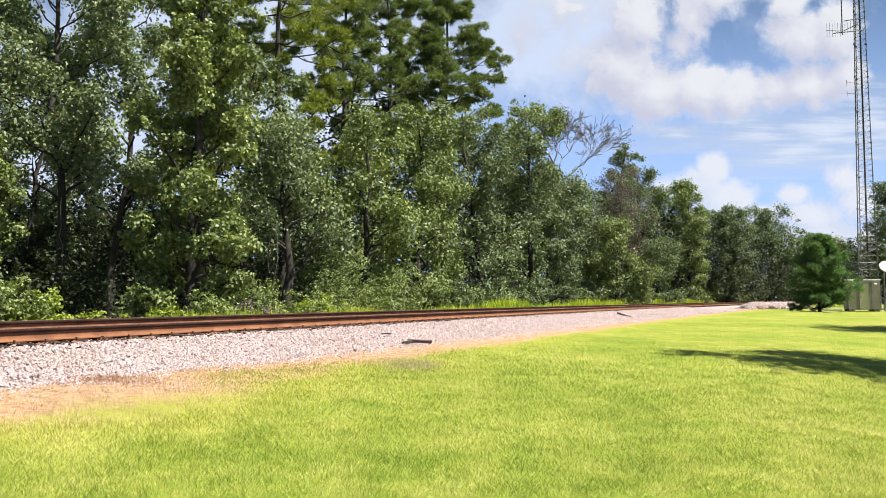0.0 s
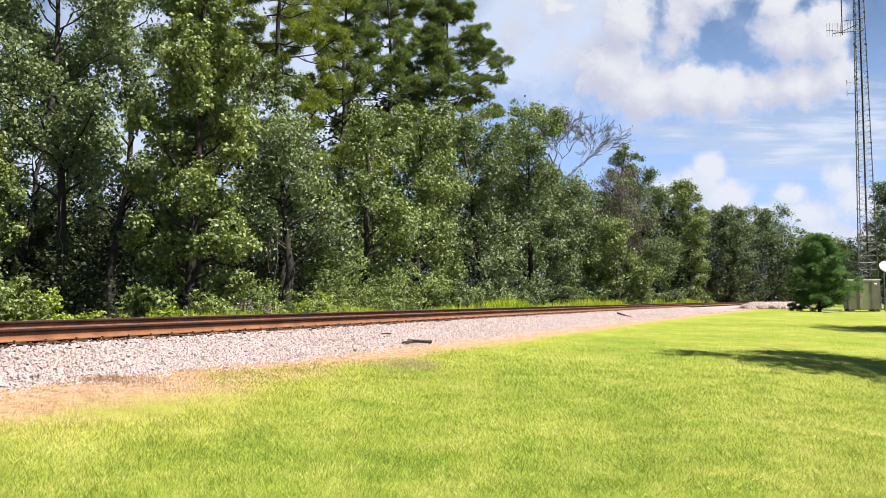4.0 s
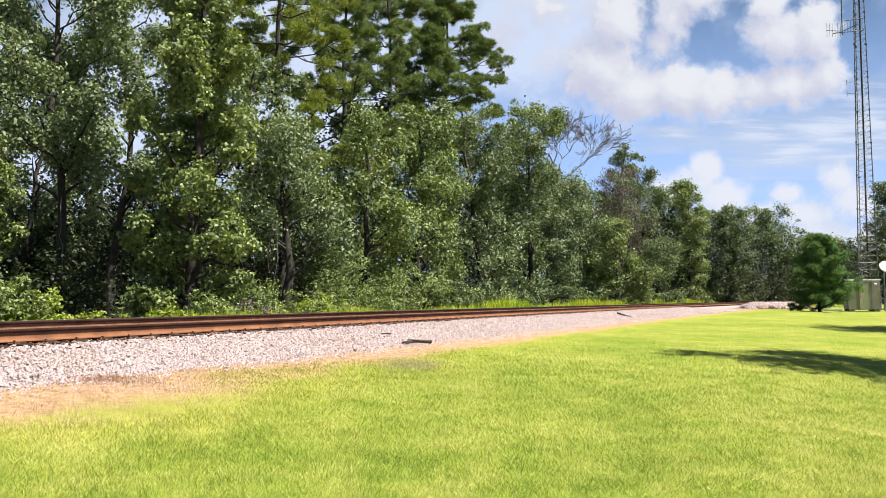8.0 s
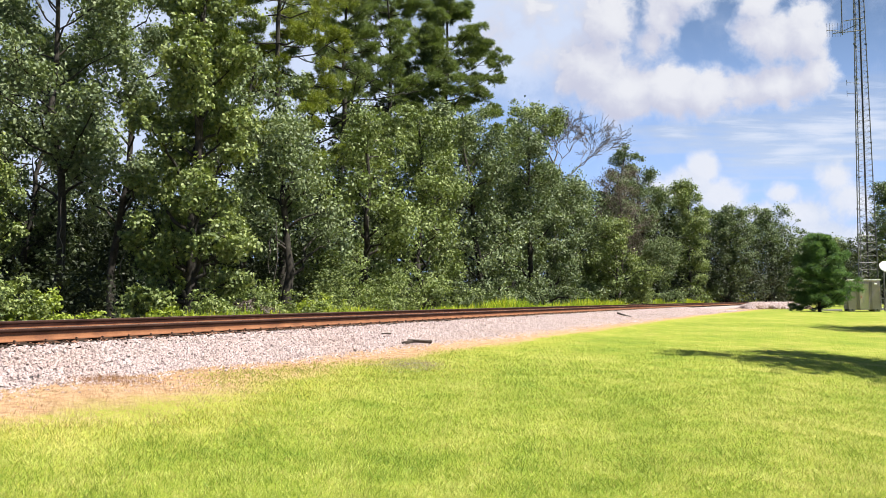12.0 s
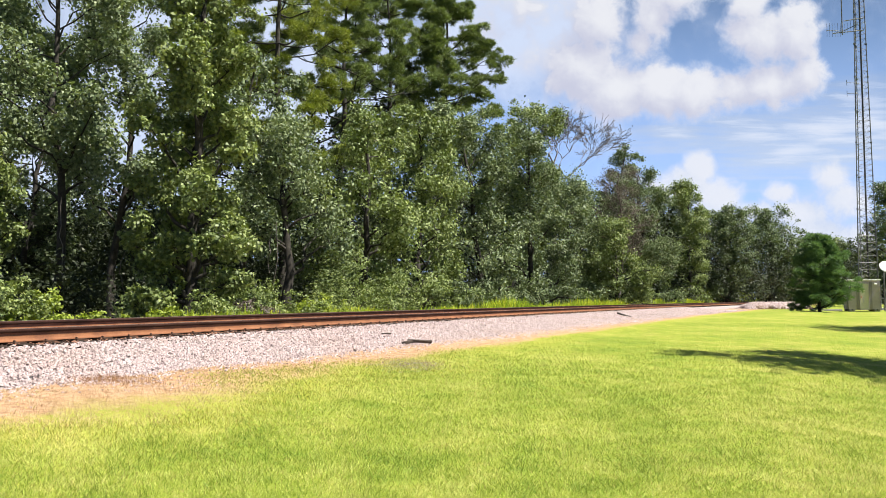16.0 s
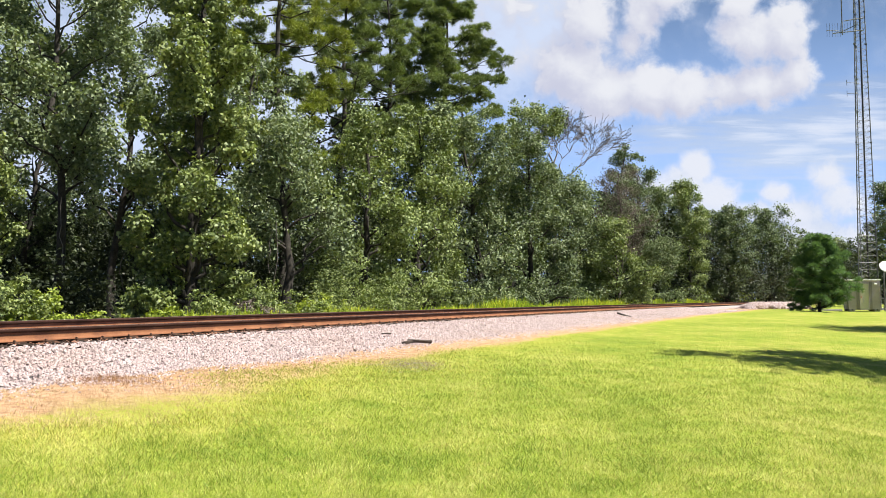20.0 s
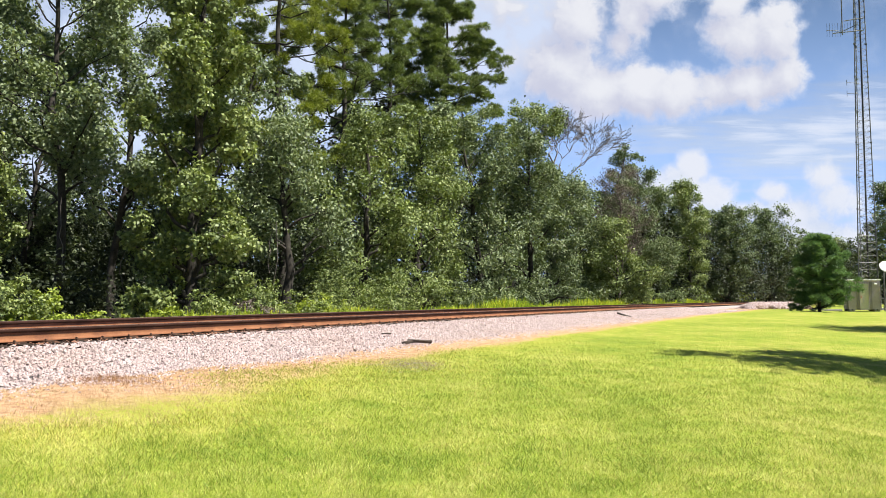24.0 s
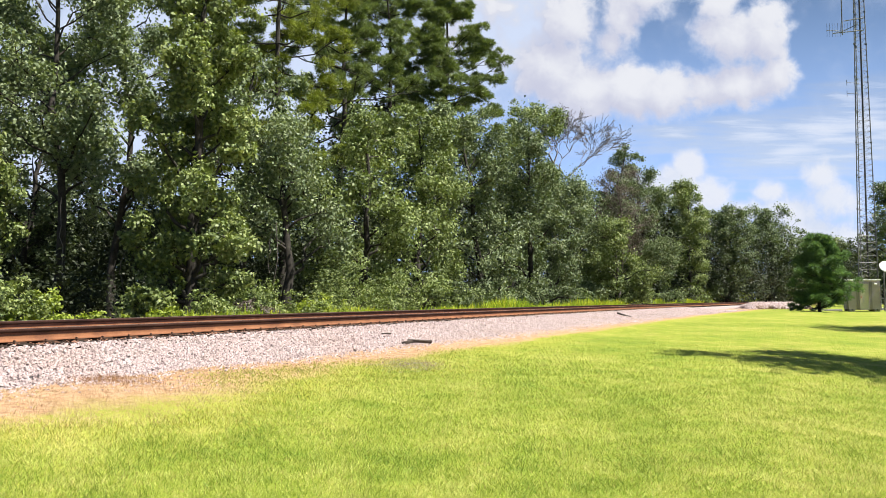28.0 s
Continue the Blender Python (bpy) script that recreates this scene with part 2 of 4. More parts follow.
# ---- materials ----
def lawn_material():
    """Mown lawn: patches of richer and yellower grass, dry straw along the ballast, bare spots."""
    k = Nodes("lawn")
    c = k.coord()
    big, mid, fine = k.noise(0.35, 4, 0.6), k.noise(2.2, 4, 0.6), k.noise(38, 3, 0.7)
    col = k.ramp(k.math("ADD", k.math("MULTIPLY", big, 0.6), k.math("MULTIPLY", mid, 0.4)),
                 [(0.34, (0.123, 0.192, 0.018)), (0.5, (0.208, 0.249, 0.029)), (0.64, (0.327, 0.306, 0.073))])
    blotch = k.noise(1.3, 8, 0.8)
    col = k.mix(k.math("MULTIPLY", k.smooth(blotch, 0.5, 0.66), 0.5), col, (0.270, 0.237, 0.066))
    col = k.mix(k.math("MULTIPLY", k.smooth(blotch, 0.5, 0.36), 0.5), col, (0.106, 0.172, 0.015))
    speck = k.noise(11, 5, 0.75)
    col = k.mix(k.math("MULTIPLY", k.smooth(speck, 0.52, 0.68), 0.55), col, (0.358, 0.311, 0.098))
    col = k.mix(k.math("MULTIPLY", k.smooth(speck, 0.48, 0.34), 0.6), col, (0.090, 0.134, 0.013))
    col = k.mix(k.math("MULTIPLY", k.smooth(fine, 0.45, 0.75), 0.5), col, (0.098, 0.139, 0.013))
    # dry strip: distance across the track
    sep = k.n.new("ShaderNodeSeparateXYZ")
    k.put(sep.inputs[0], c)
    x, y = sep.outputs[0], sep.outputs[1]
    s = k.math("MULTIPLY_ADD", x, SIN, k.math("MULTIPLY", y, COS))
    q = k.math("MULTIPLY_ADD", x, -COS, k.math("MULTIPLY", y, SIN))
    off = k.math("MAXIMUM", k.math("SUBTRACT", s, 10.0), 0.0)
    l = k.math("ADD", q, k.math("DIVIDE", k.math("MULTIPLY", off, off), 2500.0))
    foot = k.math("MAXIMUM", k.math("MULTIPLY_ADD", s, -0.048, 8.19), 5.2)
    gap = k.math("SUBTRACT", foot, l)                     # metres from the ballast's foot
    wide = k.math("MAXIMUM", k.math("MULTIPLY_ADD", s, -0.055, 1.95), 0.8)
    edge = k.math("DIVIDE", gap, wide)
    edge = k.math("ADD", edge, k.math("MULTIPLY", k.math("SUBTRACT", k.noise(0.75, 6, 0.7), 0.5), 2.2))
    dry = k.math("SUBTRACT", 1.0, k.smooth(edge, 0.7, 1.4))
    fringe = k.math("SUBTRACT", 1.0, k.smooth(edge, 1.0, 3.0))
    col = k.mix(k.math("MULTIPLY", fringe, 0.3), col, (0.327, 0.302, 0.049))
    straw = k.ramp(k.noise(9, 5, 0.7), [(0.32, (0.155, 0.082, 0.045)), (0.5, (0.351, 0.220, 0.123)), (0.68, (0.440, 0.327, 0.213))])
    dry = k.math("MULTIPLY", dry, k.math("SUBTRACT", 1.0, k.smooth(l, 13.0, 14.0)))
    col = k.mix(dry, col, straw)
    litter = k.ramp(k.noise(3, 5, 0.7), [(0.35, (0.029, 0.025, 0.015)), (0.55, (0.061, 0.050, 0.029)), (0.7, (0.082, 0.098, 0.025))])
    col = k.mix(k.smooth(l, 15.2, 17.0), col, litter)
    bare = k.smooth(k.noise(0.9, 5, 0.7, k.mapping(c, loc=(3.1, 7.7, 0))), 0.69, 0.76)
    col = k.mix(k.math("MULTIPLY", bare, 0.5), col, (0.245, 0.196, 0.114))
    k.bump(fine, 0.6, 0.03)
    return k.done(col, 0.95, 0.0, 0.15)


def blade_material(name, a, b, c):
    k = Nodes(name)
    isl = k.n.new("ShaderNodeNewGeometry").outputs["Random Per Island"]
    f = k.math("ADD", k.math("MULTIPLY", isl, 0.42), k.math("MULTIPLY", k.math("SUBTRACT", k.math("ADD", k.noise(0.35, 4, 0.6), k.noise(2.2, 4, 0.6)), 0.55), 0.72))
    col = k.ramp(f, [(0.25, a), (0.52, b), (0.8, c)])
    k.done(col, 0.55, 0.0, 0.3)
    tr = k.n.new("ShaderNodeBsdfTranslucent")
    k.put(tr.inputs[0], col)
    mx = k.n.new("ShaderNodeMixShader")
    mx.inputs[0].default_value = 0.35
    k.l.new(k.bsdf.outputs[0], mx.inputs[1])
    k.l.new(tr.outputs[0], mx.inputs[2])
    k.l.new(mx.outputs[0], k.out.inputs[0])
    return k.mat


def stone_material():
    k = Nodes("crushed_granite")
    isl = k.n.new("ShaderNodeNewGeometry").outputs["Random Per Island"]
    col = k.ramp(isl, [(0.0, (0.130, 0.097, 0.096)), (0.1, (0.294, 0.234, 0.229)), (0.55, (0.394, 0.319, 0.312)), (1.0, (0.467, 0.383, 0.377))])
    col = k.mix(k.math("MULTIPLY", k.smooth(k.noise(0.8, 4, 0.6), 0.45, 0.7), 0.5), col, (0.320, 0.239, 0.207))
    k.bump(k.noise(70, 3, 0.6), 0.4, 0.01)
    return k.done(col, 0.9, 0.0, 0.25)


def rail_side_material():
    k = Nodes("rusted_rail_steel")
    a = k.noise(3.0, 5, 0.6, k.mapping(k.coord(), scale=(1, 1, 1)))
    f = k.noise(60, 4, 0.6)
    col = k.ramp(k.math("ADD", k.math("MULTIPLY", a, 0.6), k.math("MULTIPLY", f, 0.4)),
                 [(0.3, (0.091, 0.036, 0.020)), (0.5, (0.182, 0.076, 0.036)), (0.7, (0.258, 0.118, 0.057))])
    k.bump(f, 0.3, 0.004)
    return k.done(col, 0.85, 0.0, 0.25)


LAWN = lawn_material()
BLADE = blade_material("grass_blade", (0.132, 0.217, 0.024), (0.339, 0.412, 0.059), (0.563, 0.558, 0.187))
YELLOW_BLADE = blade_material("yellowed_grass_blade", (0.262, 0.271, 0.038), (0.420, 0.398, 0.065), (0.559, 0.498, 0.160))
DRY_BLADE = blade_material("dry_grass_blade", (0.289, 0.175, 0.099), (0.456, 0.319, 0.190), (0.578, 0.456, 0.304))
STRAW_BLADE = blade_material("straw_blade", (0.230, 0.196, 0.065), (0.414, 0.356, 0.120), (0.575, 0.506, 0.200))
BROWN_BLADE = blade_material("withered_weed", (0.122, 0.061, 0.034), (0.228, 0.129, 0.068), (0.365, 0.236, 0.129))
RED_WEED = blade_material("reddish_dry_weed", (0.167, 0.076, 0.038), (0.304, 0.160, 0.084), (0.426, 0.274, 0.152))
WEED = blade_material("tall_weed", (0.143, 0.262, 0.019), (0.348, 0.456, 0.035), (0.636, 0.593, 0.049))
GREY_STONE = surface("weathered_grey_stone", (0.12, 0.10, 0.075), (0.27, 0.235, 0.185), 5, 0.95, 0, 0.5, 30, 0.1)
STONE = stone_material()
RUST_STONE = surface("rust_stained_stone", (0.11, 0.05, 0.03), (0.33, 0.17, 0.11), 9, 0.95, 0, 0.4, 40)
RAIL_SIDE = rail_side_material()
RAIL_TOP = surface("worn_rail_top", (0.274, 0.228, 0.213), (0.418, 0.380, 0.357), 4, 0.28, 0.7, 0.05)
# gravel bed toned darker than the stones to stand in for shade between them
BED = surface("gap_shaded_gravel", (0.218, 0.170, 0.164), (0.420, 0.346, 0.337), 7, 0.95, 0, 0.8, 45, 0.2)
# near-black brown for the head's sides and underside
RAIL_HEAD = surface("dark_rail_head", (0.023, 0.011, 0.008), (0.057, 0.027, 0.021), 3, 0.75, 0.0, 0.1, 60, 0.12)
RAIL_WEB = surface("brown_rail_web", (0.106, 0.050, 0.038), (0.213, 0.106, 0.084), 3, 0.85, 0.0, 0.2)
PLATE = surface("dark_rusty_iron", (0.027, 0.014, 0.009), (0.084, 0.042, 0.024), 12, 0.85, 0.1, 0.4)
TIE = surface("creosoted_timber", (0.011, 0.008, 0.006), (0.042, 0.030, 0.023), 5, 0.95, 0, 0.5, 40, 0.08)
BARK = surface("bark", (0.013, 0.011, 0.009), (0.043, 0.037, 0.031), 4, 0.95, 0, 0.8, 22)
PALE_BARK = surface("weathered_grey_bark", (0.076, 0.065, 0.059), (0.167, 0.144, 0.133), 3, 0.95, 0, 0.6, 20)
GUM = leaf_material("sweetgum_leaf", (0.068, 0.094, 0.032), (0.149, 0.193, 0.067), (0.243, 0.278, 0.102))
OAK = leaf_material("oak_leaf", (0.054, 0.079, 0.041), (0.126, 0.164, 0.085), (0.216, 0.257, 0.138))
OLIVE = leaf_material("olive_green_leaf", (0.061, 0.087, 0.029), (0.140, 0.182, 0.067), (0.236, 0.282, 0.107))
YELLOW = leaf_material("yellow_green_leaf", (0.090, 0.123, 0.019), (0.201, 0.251, 0.038), (0.298, 0.342, 0.059), 0.5, 0.28)
FAR_LEAF = leaf_material("distant_leaf", (0.049, 0.071, 0.036), (0.104, 0.139, 0.070), (0.178, 0.217, 0.109))
# leaf greens darkened to stand in for shade deep in the wood
SHADED_LEAF = leaf_material("shaded_leaf", (0.009, 0.013, 0.006), (0.022, 0.031, 0.013), (0.038, 0.050, 0.021), 0.55, 0.12)
NEEDLE = leaf_material("pine_needle", (0.056, 0.082, 0.034), (0.118, 0.156, 0.059), (0.185, 0.226, 0.087), 0.5, 0.2)
FRESH_NEEDLE = leaf_material("yellowish_pine_needle", (0.080, 0.102, 0.018), (0.155, 0.189, 0.035), (0.226, 0.249, 0.053), 0.5, 0.25)
YOUNG_NEEDLE = leaf_material("young_pine_needle", (0.048, 0.090, 0.042), (0.097, 0.166, 0.074), (0.158, 0.246, 0.118), 0.5, 0.25)
BROWN_LEAF = leaf_material("withered_leaf", (0.061, 0.049, 0.043), (0.114, 0.094, 0.084), (0.167, 0.144, 0.129), 0.8, 0.1)
GALV = surface("galvanised_steel", (0.091, 0.091, 0.098), (0.176, 0.176, 0.182), 3, 0.55, 0.5, 0.1)
DARK_STEEL = surface("dark_cable", (0.015, 0.015, 0.017), (0.046, 0.046, 0.049), 4, 0.6, 0.0, 0.1)
SHED_WALL = surface("grey_painted_panel", (0.354, 0.299, 0.357), (0.437, 0.369, 0.438), 2, 0.6, 0, 0.1)
SHED_STRIP = surface("brown_grey_panel", (0.208, 0.179, 0.201), (0.270, 0.233, 0.260), 2, 0.6, 0, 0.1)
SHED_DOOR = surface("beige_painted_steel_door", (0.450, 0.417, 0.380), (0.540, 0.504, 0.460), 2, 0.5, 0, 0.08)
WHITE = surface("white_painted_metal", (0.66, 0.66, 0.66), (0.80, 0.80, 0.80), 3, 0.5, 0, 0.06)
CONCRETE = surface("weathered_concrete", (0.182, 0.175, 0.160), (0.304, 0.293, 0.274), 4, 0.9, 0, 0.4)
RED_PAINT = surface("red_plastic", (0.266, 0.023, 0.015), (0.380, 0.046, 0.030), 5, 0.5, 0, 0.05)

# ---- ground: one sheet to the horizon ----
gx = np.concatenate([-np.geomspace(3000, 32, 14), np.linspace(-30, 50, 161), np.geomspace(53, 3000, 14)])
gy = np.concatenate([-np.geomspace(3000, 8, 12), np.linspace(-6, 90, 193), np.geomspace(93, 4000, 16)])
GX, GY = np.meshgrid(gx, gy, indexing="ij")
gv = np.stack([GX, GY, ground_z(GX, GY)], -1).reshape(-1, 3)
ii, jj = np.meshgrid(np.arange(len(gx) - 1), np.arange(len(gy) - 1), indexing="ij")
g0 = ii * len(gy) + jj
ground = part("ground", mesh_arrays("ground", gv, np.stack([g0, g0 + len(gy), g0 + len(gy) + 1, g0 + 1], -1).reshape(-1, 4)), LAWN, smooth=True)
tagged(ground, "mown green lawn with dry straw-coloured edges", "lawn", kind="structure")

# ---- ballast: a bed and its stones ----
bs = np.concatenate([np.linspace(-60, 60, 241), np.linspace(61, 320, 130)])
bl = np.linspace(-0.02, 1.0, 26)
BS, BT = np.meshgrid(bs, bl, indexing="ij")
BL = toe(BS) + BT * (14.2 - toe(BS))
bx, by = plan(BS, BL)
bz = ballast_z(BS, BL) - 0.03 + 0.008 * np.random.default_rng(5).normal(size=BS.shape)
bv = np.stack([bx, by, bz], -1).reshape(-1, 3)
ii, jj = np.meshgrid(np.arange(len(bs) - 1), np.arange(len(bl) - 1), indexing="ij")
b0 = ii * len(bl) + jj
bed = part("ballast_bed", mesh_arrays("ballast_bed", bv, np.stack([b0, b0 + len(bl), b0 + len(bl) + 1, b0 + 1], -1).reshape(-1, 4)), BED)
tagged(bed, "pale pinkish-grey crushed stone ballast under the track", "ballast", kind="structure")


def stones(name, x, y, z, size, rng, label, material=None):
    """Angular broken stones: uneven blocky lumps, tilted every way, their undersides left open, all of one heap in one mesh."""
    n = len(x)
    ring = np.array([[1.0, 0.0], [0.0, 1.0], [-1.0, 0.0], [0.0, -1.0]])
    low = np.concatenate([ring * 1.0, np.full((4, 1), -0.7)], 1)
    high = np.concatenate([ring @ [[0.8, 0.6], [-0.6, 0.8]] * 0.68, np.full((4, 1), 0.5)], 1)
    v = np.concatenate([low, high])[None] * rng.uniform(0.68, 1.12, (n, 8, 1)) + rng.normal(scale=0.15, size=(n, 8, 3))
    v = v * np.stack([rng.uniform(0.85, 1.35, n), rng.uniform(0.7, 1.05, n), rng.uniform(0.45, 0.8, n)], -1)[:, None]
    a, b = rng.uniform(0, 6.28, n)[:, None], rng.normal(scale=0.32, size=n)[:, None]
    v = np.stack([v[..., 0] * np.cos(b) + v[..., 2] * np.sin(b), v[..., 1], v[..., 2] * np.cos(b) - v[..., 0] * np.sin(b)], -1)
    v = np.stack([v[..., 0] * np.cos(a) - v[..., 1] * np.sin(a), v[..., 0] * np.sin(a) + v[..., 1] * np.cos(a), v[..., 2]], -1)
    v = v * size[:, None, None] + np.stack([x, y, z], -1)[:, None, :]
    f = [[i, (i + 1) % 4, 4 + (i + 1) % 4] for i in range(4)] + [[i, 4 + (i + 1) % 4, 4 + i] for i in range(4)] + [[4, 5, 6], [4, 6, 7]]
    faces = (np.arange(n)[:, None, None] * 8 + np.array(f)[None]).reshape(-1, 3)
    return tagged(part(name, mesh_arrays(name, v.reshape(-1, 3), faces), material or STONE), label, "ballast", kind="stuff")


rng = np.random.default_rng(11)
s1 = 5 + 66 * rng.uniform(0, 1, 72000) ** 1.55
t1 = rng.uniform(0, 1.0, len(s1))
l1 = np.where(t1 < 0.05, toe(s1) - np.abs(rng.normal(scale=0.25, size=len(s1))), np.where(t1 < 0.82, toe(s1) + (t1 - 0.05) / 0.77 * (9.75 - toe(s1)), 9.75 + (t1 - 0.82) / 0.18 * 2.6))
x1, y1 = plan(s1, l1)
z1 = np.maximum(ballast_z(s1, l1), ground_z(x1, y1)) + rng.uniform(-0.023, 0.013, len(s1)) + 0.022 * ramp01(l1, 9.0, 9.4) - 0.012 * ramp01(l1, 9.5, 9.7) - 0.02 * ramp01(l1, 9.9, 10.0)
stones("ballast_stones", x1, y1, z1, rng.uniform(0.013, 0.029, len(s1)) * (1 + s1 / 75), rng, "loose angular pale grey and pink granite stones")

s4 = 5 + 60 * rng.uniform(0, 1, 2600) ** 1.4
l4 = rng.uniform(9.72, 9.99, 2600)
x4, y4 = plan(s4, l4)
stones("rusty_chips", x4, y4, ballast_z(s4, l4) + 0.030 + rng.uniform(-0.02, 0.012, 2600), rng.uniform(0.010, 0.022, 2600), rng, "rust-stained stone chips along the rail", RUST_STONE)

# ---- the track ----
PATH_S = np.concatenate([np.arange(-40, 60, 1.0), np.arange(60, 300, 3.0)])


def rail_mesh(l, z0):
    """A flat-bottomed rail swept along the curve: foot, web, head."""
    half = [(0.0, 0.0), (0.076, 0.0), (0.076, 0.012), (0.03, 0.028), (0.010, 0.045), (0.0095, 0.085), (0.009, 0.125), (0.040, 0.136), (0.040, 0.174), (0.034, 0.184), (0.0, 0.186)]
    prof = np.array(half[1:] + [(-a, b) for a, b in reversed(half[1:-1])])
    rings = []
    for s in PATH_S:
        x, y = plan(s, l)
        x2, y2 = plan(s, l + 0.1)
        n = np.array([x2 - x, y2 - y]) / 0.1
        rings.append(np.stack([x + n[0] * prof[:, 0], y + n[1] * prof[:, 0], z0 + prof[:, 1]], -1))
    v, k = np.concatenate(rings), len(prof)
    i, j = np.meshgrid(np.arange(len(PATH_S) - 1), np.arange(k), indexing="ij")
    a, b = i * k + j, i * k + (j + 1) % k
    me = mesh_arrays("rail", v, np.stack([a, b, b + k, a + k], -1).reshape(-1, 4))
    me.materials.append(RAIL_SIDE)
    me.materials.append(RAIL_TOP)
    me.materials.append(RAIL_HEAD)
    me.materials.append(RAIL_WEB)
    top = np.zeros((len(PATH_S) - 1, k), np.int32)
    top[:, 8:10] = 1
    top[:, 5:8], top[:, 10:13] = 2, 2
    top[:, 4], top[:, 13] = 3, 3
    me.polygons.foreach_set("material_index", top.ravel())
    return me


track = thing("railway_track", pose(0, 0, 0), "single railway track with rusty rails on dark timber ties", "railway track")
part("rail", rail_mesh(10.08, 0.805), None, track)
part("rail", rail_mesh(11.585, 0.870), None, track)


# ---- trees ----
SWAYING = []   # crowns that stir in the breeze


def put_tree(name, x, y, label, category="tree", group=""):
    return thing(name, pose(x, y, ground_at(x, y) - 0.05), label, category, group)


def limb(rng, a, b, r, sag=0.0, n=4, wob=0.08):
    """A bent, tapering branch from a to b."""
    a, b = np.asarray(a, float), np.asarray(b, float)
    t = np.linspace(0, 1, n + 1)[:, None]
    p = a + (b - a) * t
    ln = np.linalg.norm(b - a)
    p[1:-1] += rng.normal(scale=wob * ln, size=(n - 1, 3)) * [1, 1, 0.6]
    p[:, 2] += (sag * ln * np.sin(np.pi * t))[:, 0]
    return p, r * (1 - 0.75 * t[:, 0])


def clump_leaves(rng, cs, rs, count, squash=0.8, sprays=12):
    """Leaf centres and normals: each clump at cs of radius rs carries long, drooping sprays of leaves on its upper, outer side."""
    n = len(cs)
    d = unit(rng.normal(size=(n, sprays, 3)) + [0, 0, 0.5])
    sp = cs[:, None] + d * (rs[:, None, None] * rng.uniform(0.35, 1.2, (n, sprays, 1))) * [1, 1, squash]
    sr = rs[:, None] * rng.uniform(0.17, 0.44, (n, sprays))
    ax = unit(d + rng.normal(scale=0.6, size=d.shape) + [0, 0, -0.25])
    d, sp, sr, ax = d.reshape(-1, 3), sp.reshape(-1, 3), sr.ravel(), ax.reshape(-1, 3)
    w = sr ** 2
    k = rng.choice(len(sp), size=count, p=w / w.sum())
    t = rng.uniform(-1.0, 1.25, (count, 1))
    side = rng.normal(size=(count, 3)) * [1, 1, 0.6]
    c = sp[k] + sr[k][:, None] * (ax[k] * t * 1.05 + side * (0.42 - 0.14 * t)) - [0, 0, 0.18] * sr[k][:, None] * t ** 2
    nrm = d[k] * 0.6 + side * 0.2 + rng.normal(scale=0.6, size=(count, 3)) + [0, 0, 0.5]
    return c, nrm


def pad_leaves(rng, a, b, count, radius):
    """Leaves on twigs from a to b: most sit on the outside of a rounded, flattened pad at each twig's end, some along the twig."""
    n = len(a)
    r = radius * (0.45 + 0.95 * rng.uniform(0, 1, n) ** 1.6)
    k = rng.choice(n, size=count, p=r ** 2 / (r ** 2).sum())
    out = unit(rng.normal(size=(count, 3)) + [0, 0, 0.12])
    lump = 1 + 0.35 * np.sin(5 * out[:, 0] + 7.0 * k) * np.sin(5 * out[:, 1] + 3.0 * k) * np.cos(4 * out[:, 2] + k)
    tall = rng.uniform(0.6, 1.15, n)[k]
    c = b[k] + out * (r[k] * lump * rng.uniform(0.05, 1.25, count) ** 0.5)[:, None] * np.stack([np.ones(count), np.ones(count), tall], -1)
    c[:, 2] -= 0.35 * r[k] * rng.uniform(0, 1, count) ** 2
    loose = rng.uniform(size=count) < 0.16
    t = rng.uniform(0.1, 1.0, (count, 1))
    along = a[k] + (b[k] - a[k]) * t + rng.normal(size=(count, 3)) * (0.5 * r[k])[:, None]
    c[loose] = along[loose]
    nrm = out * 0.8 + [0, 0, 0.25] + rng.normal(scale=0.55, size=(count, 3))
    return c, nrm


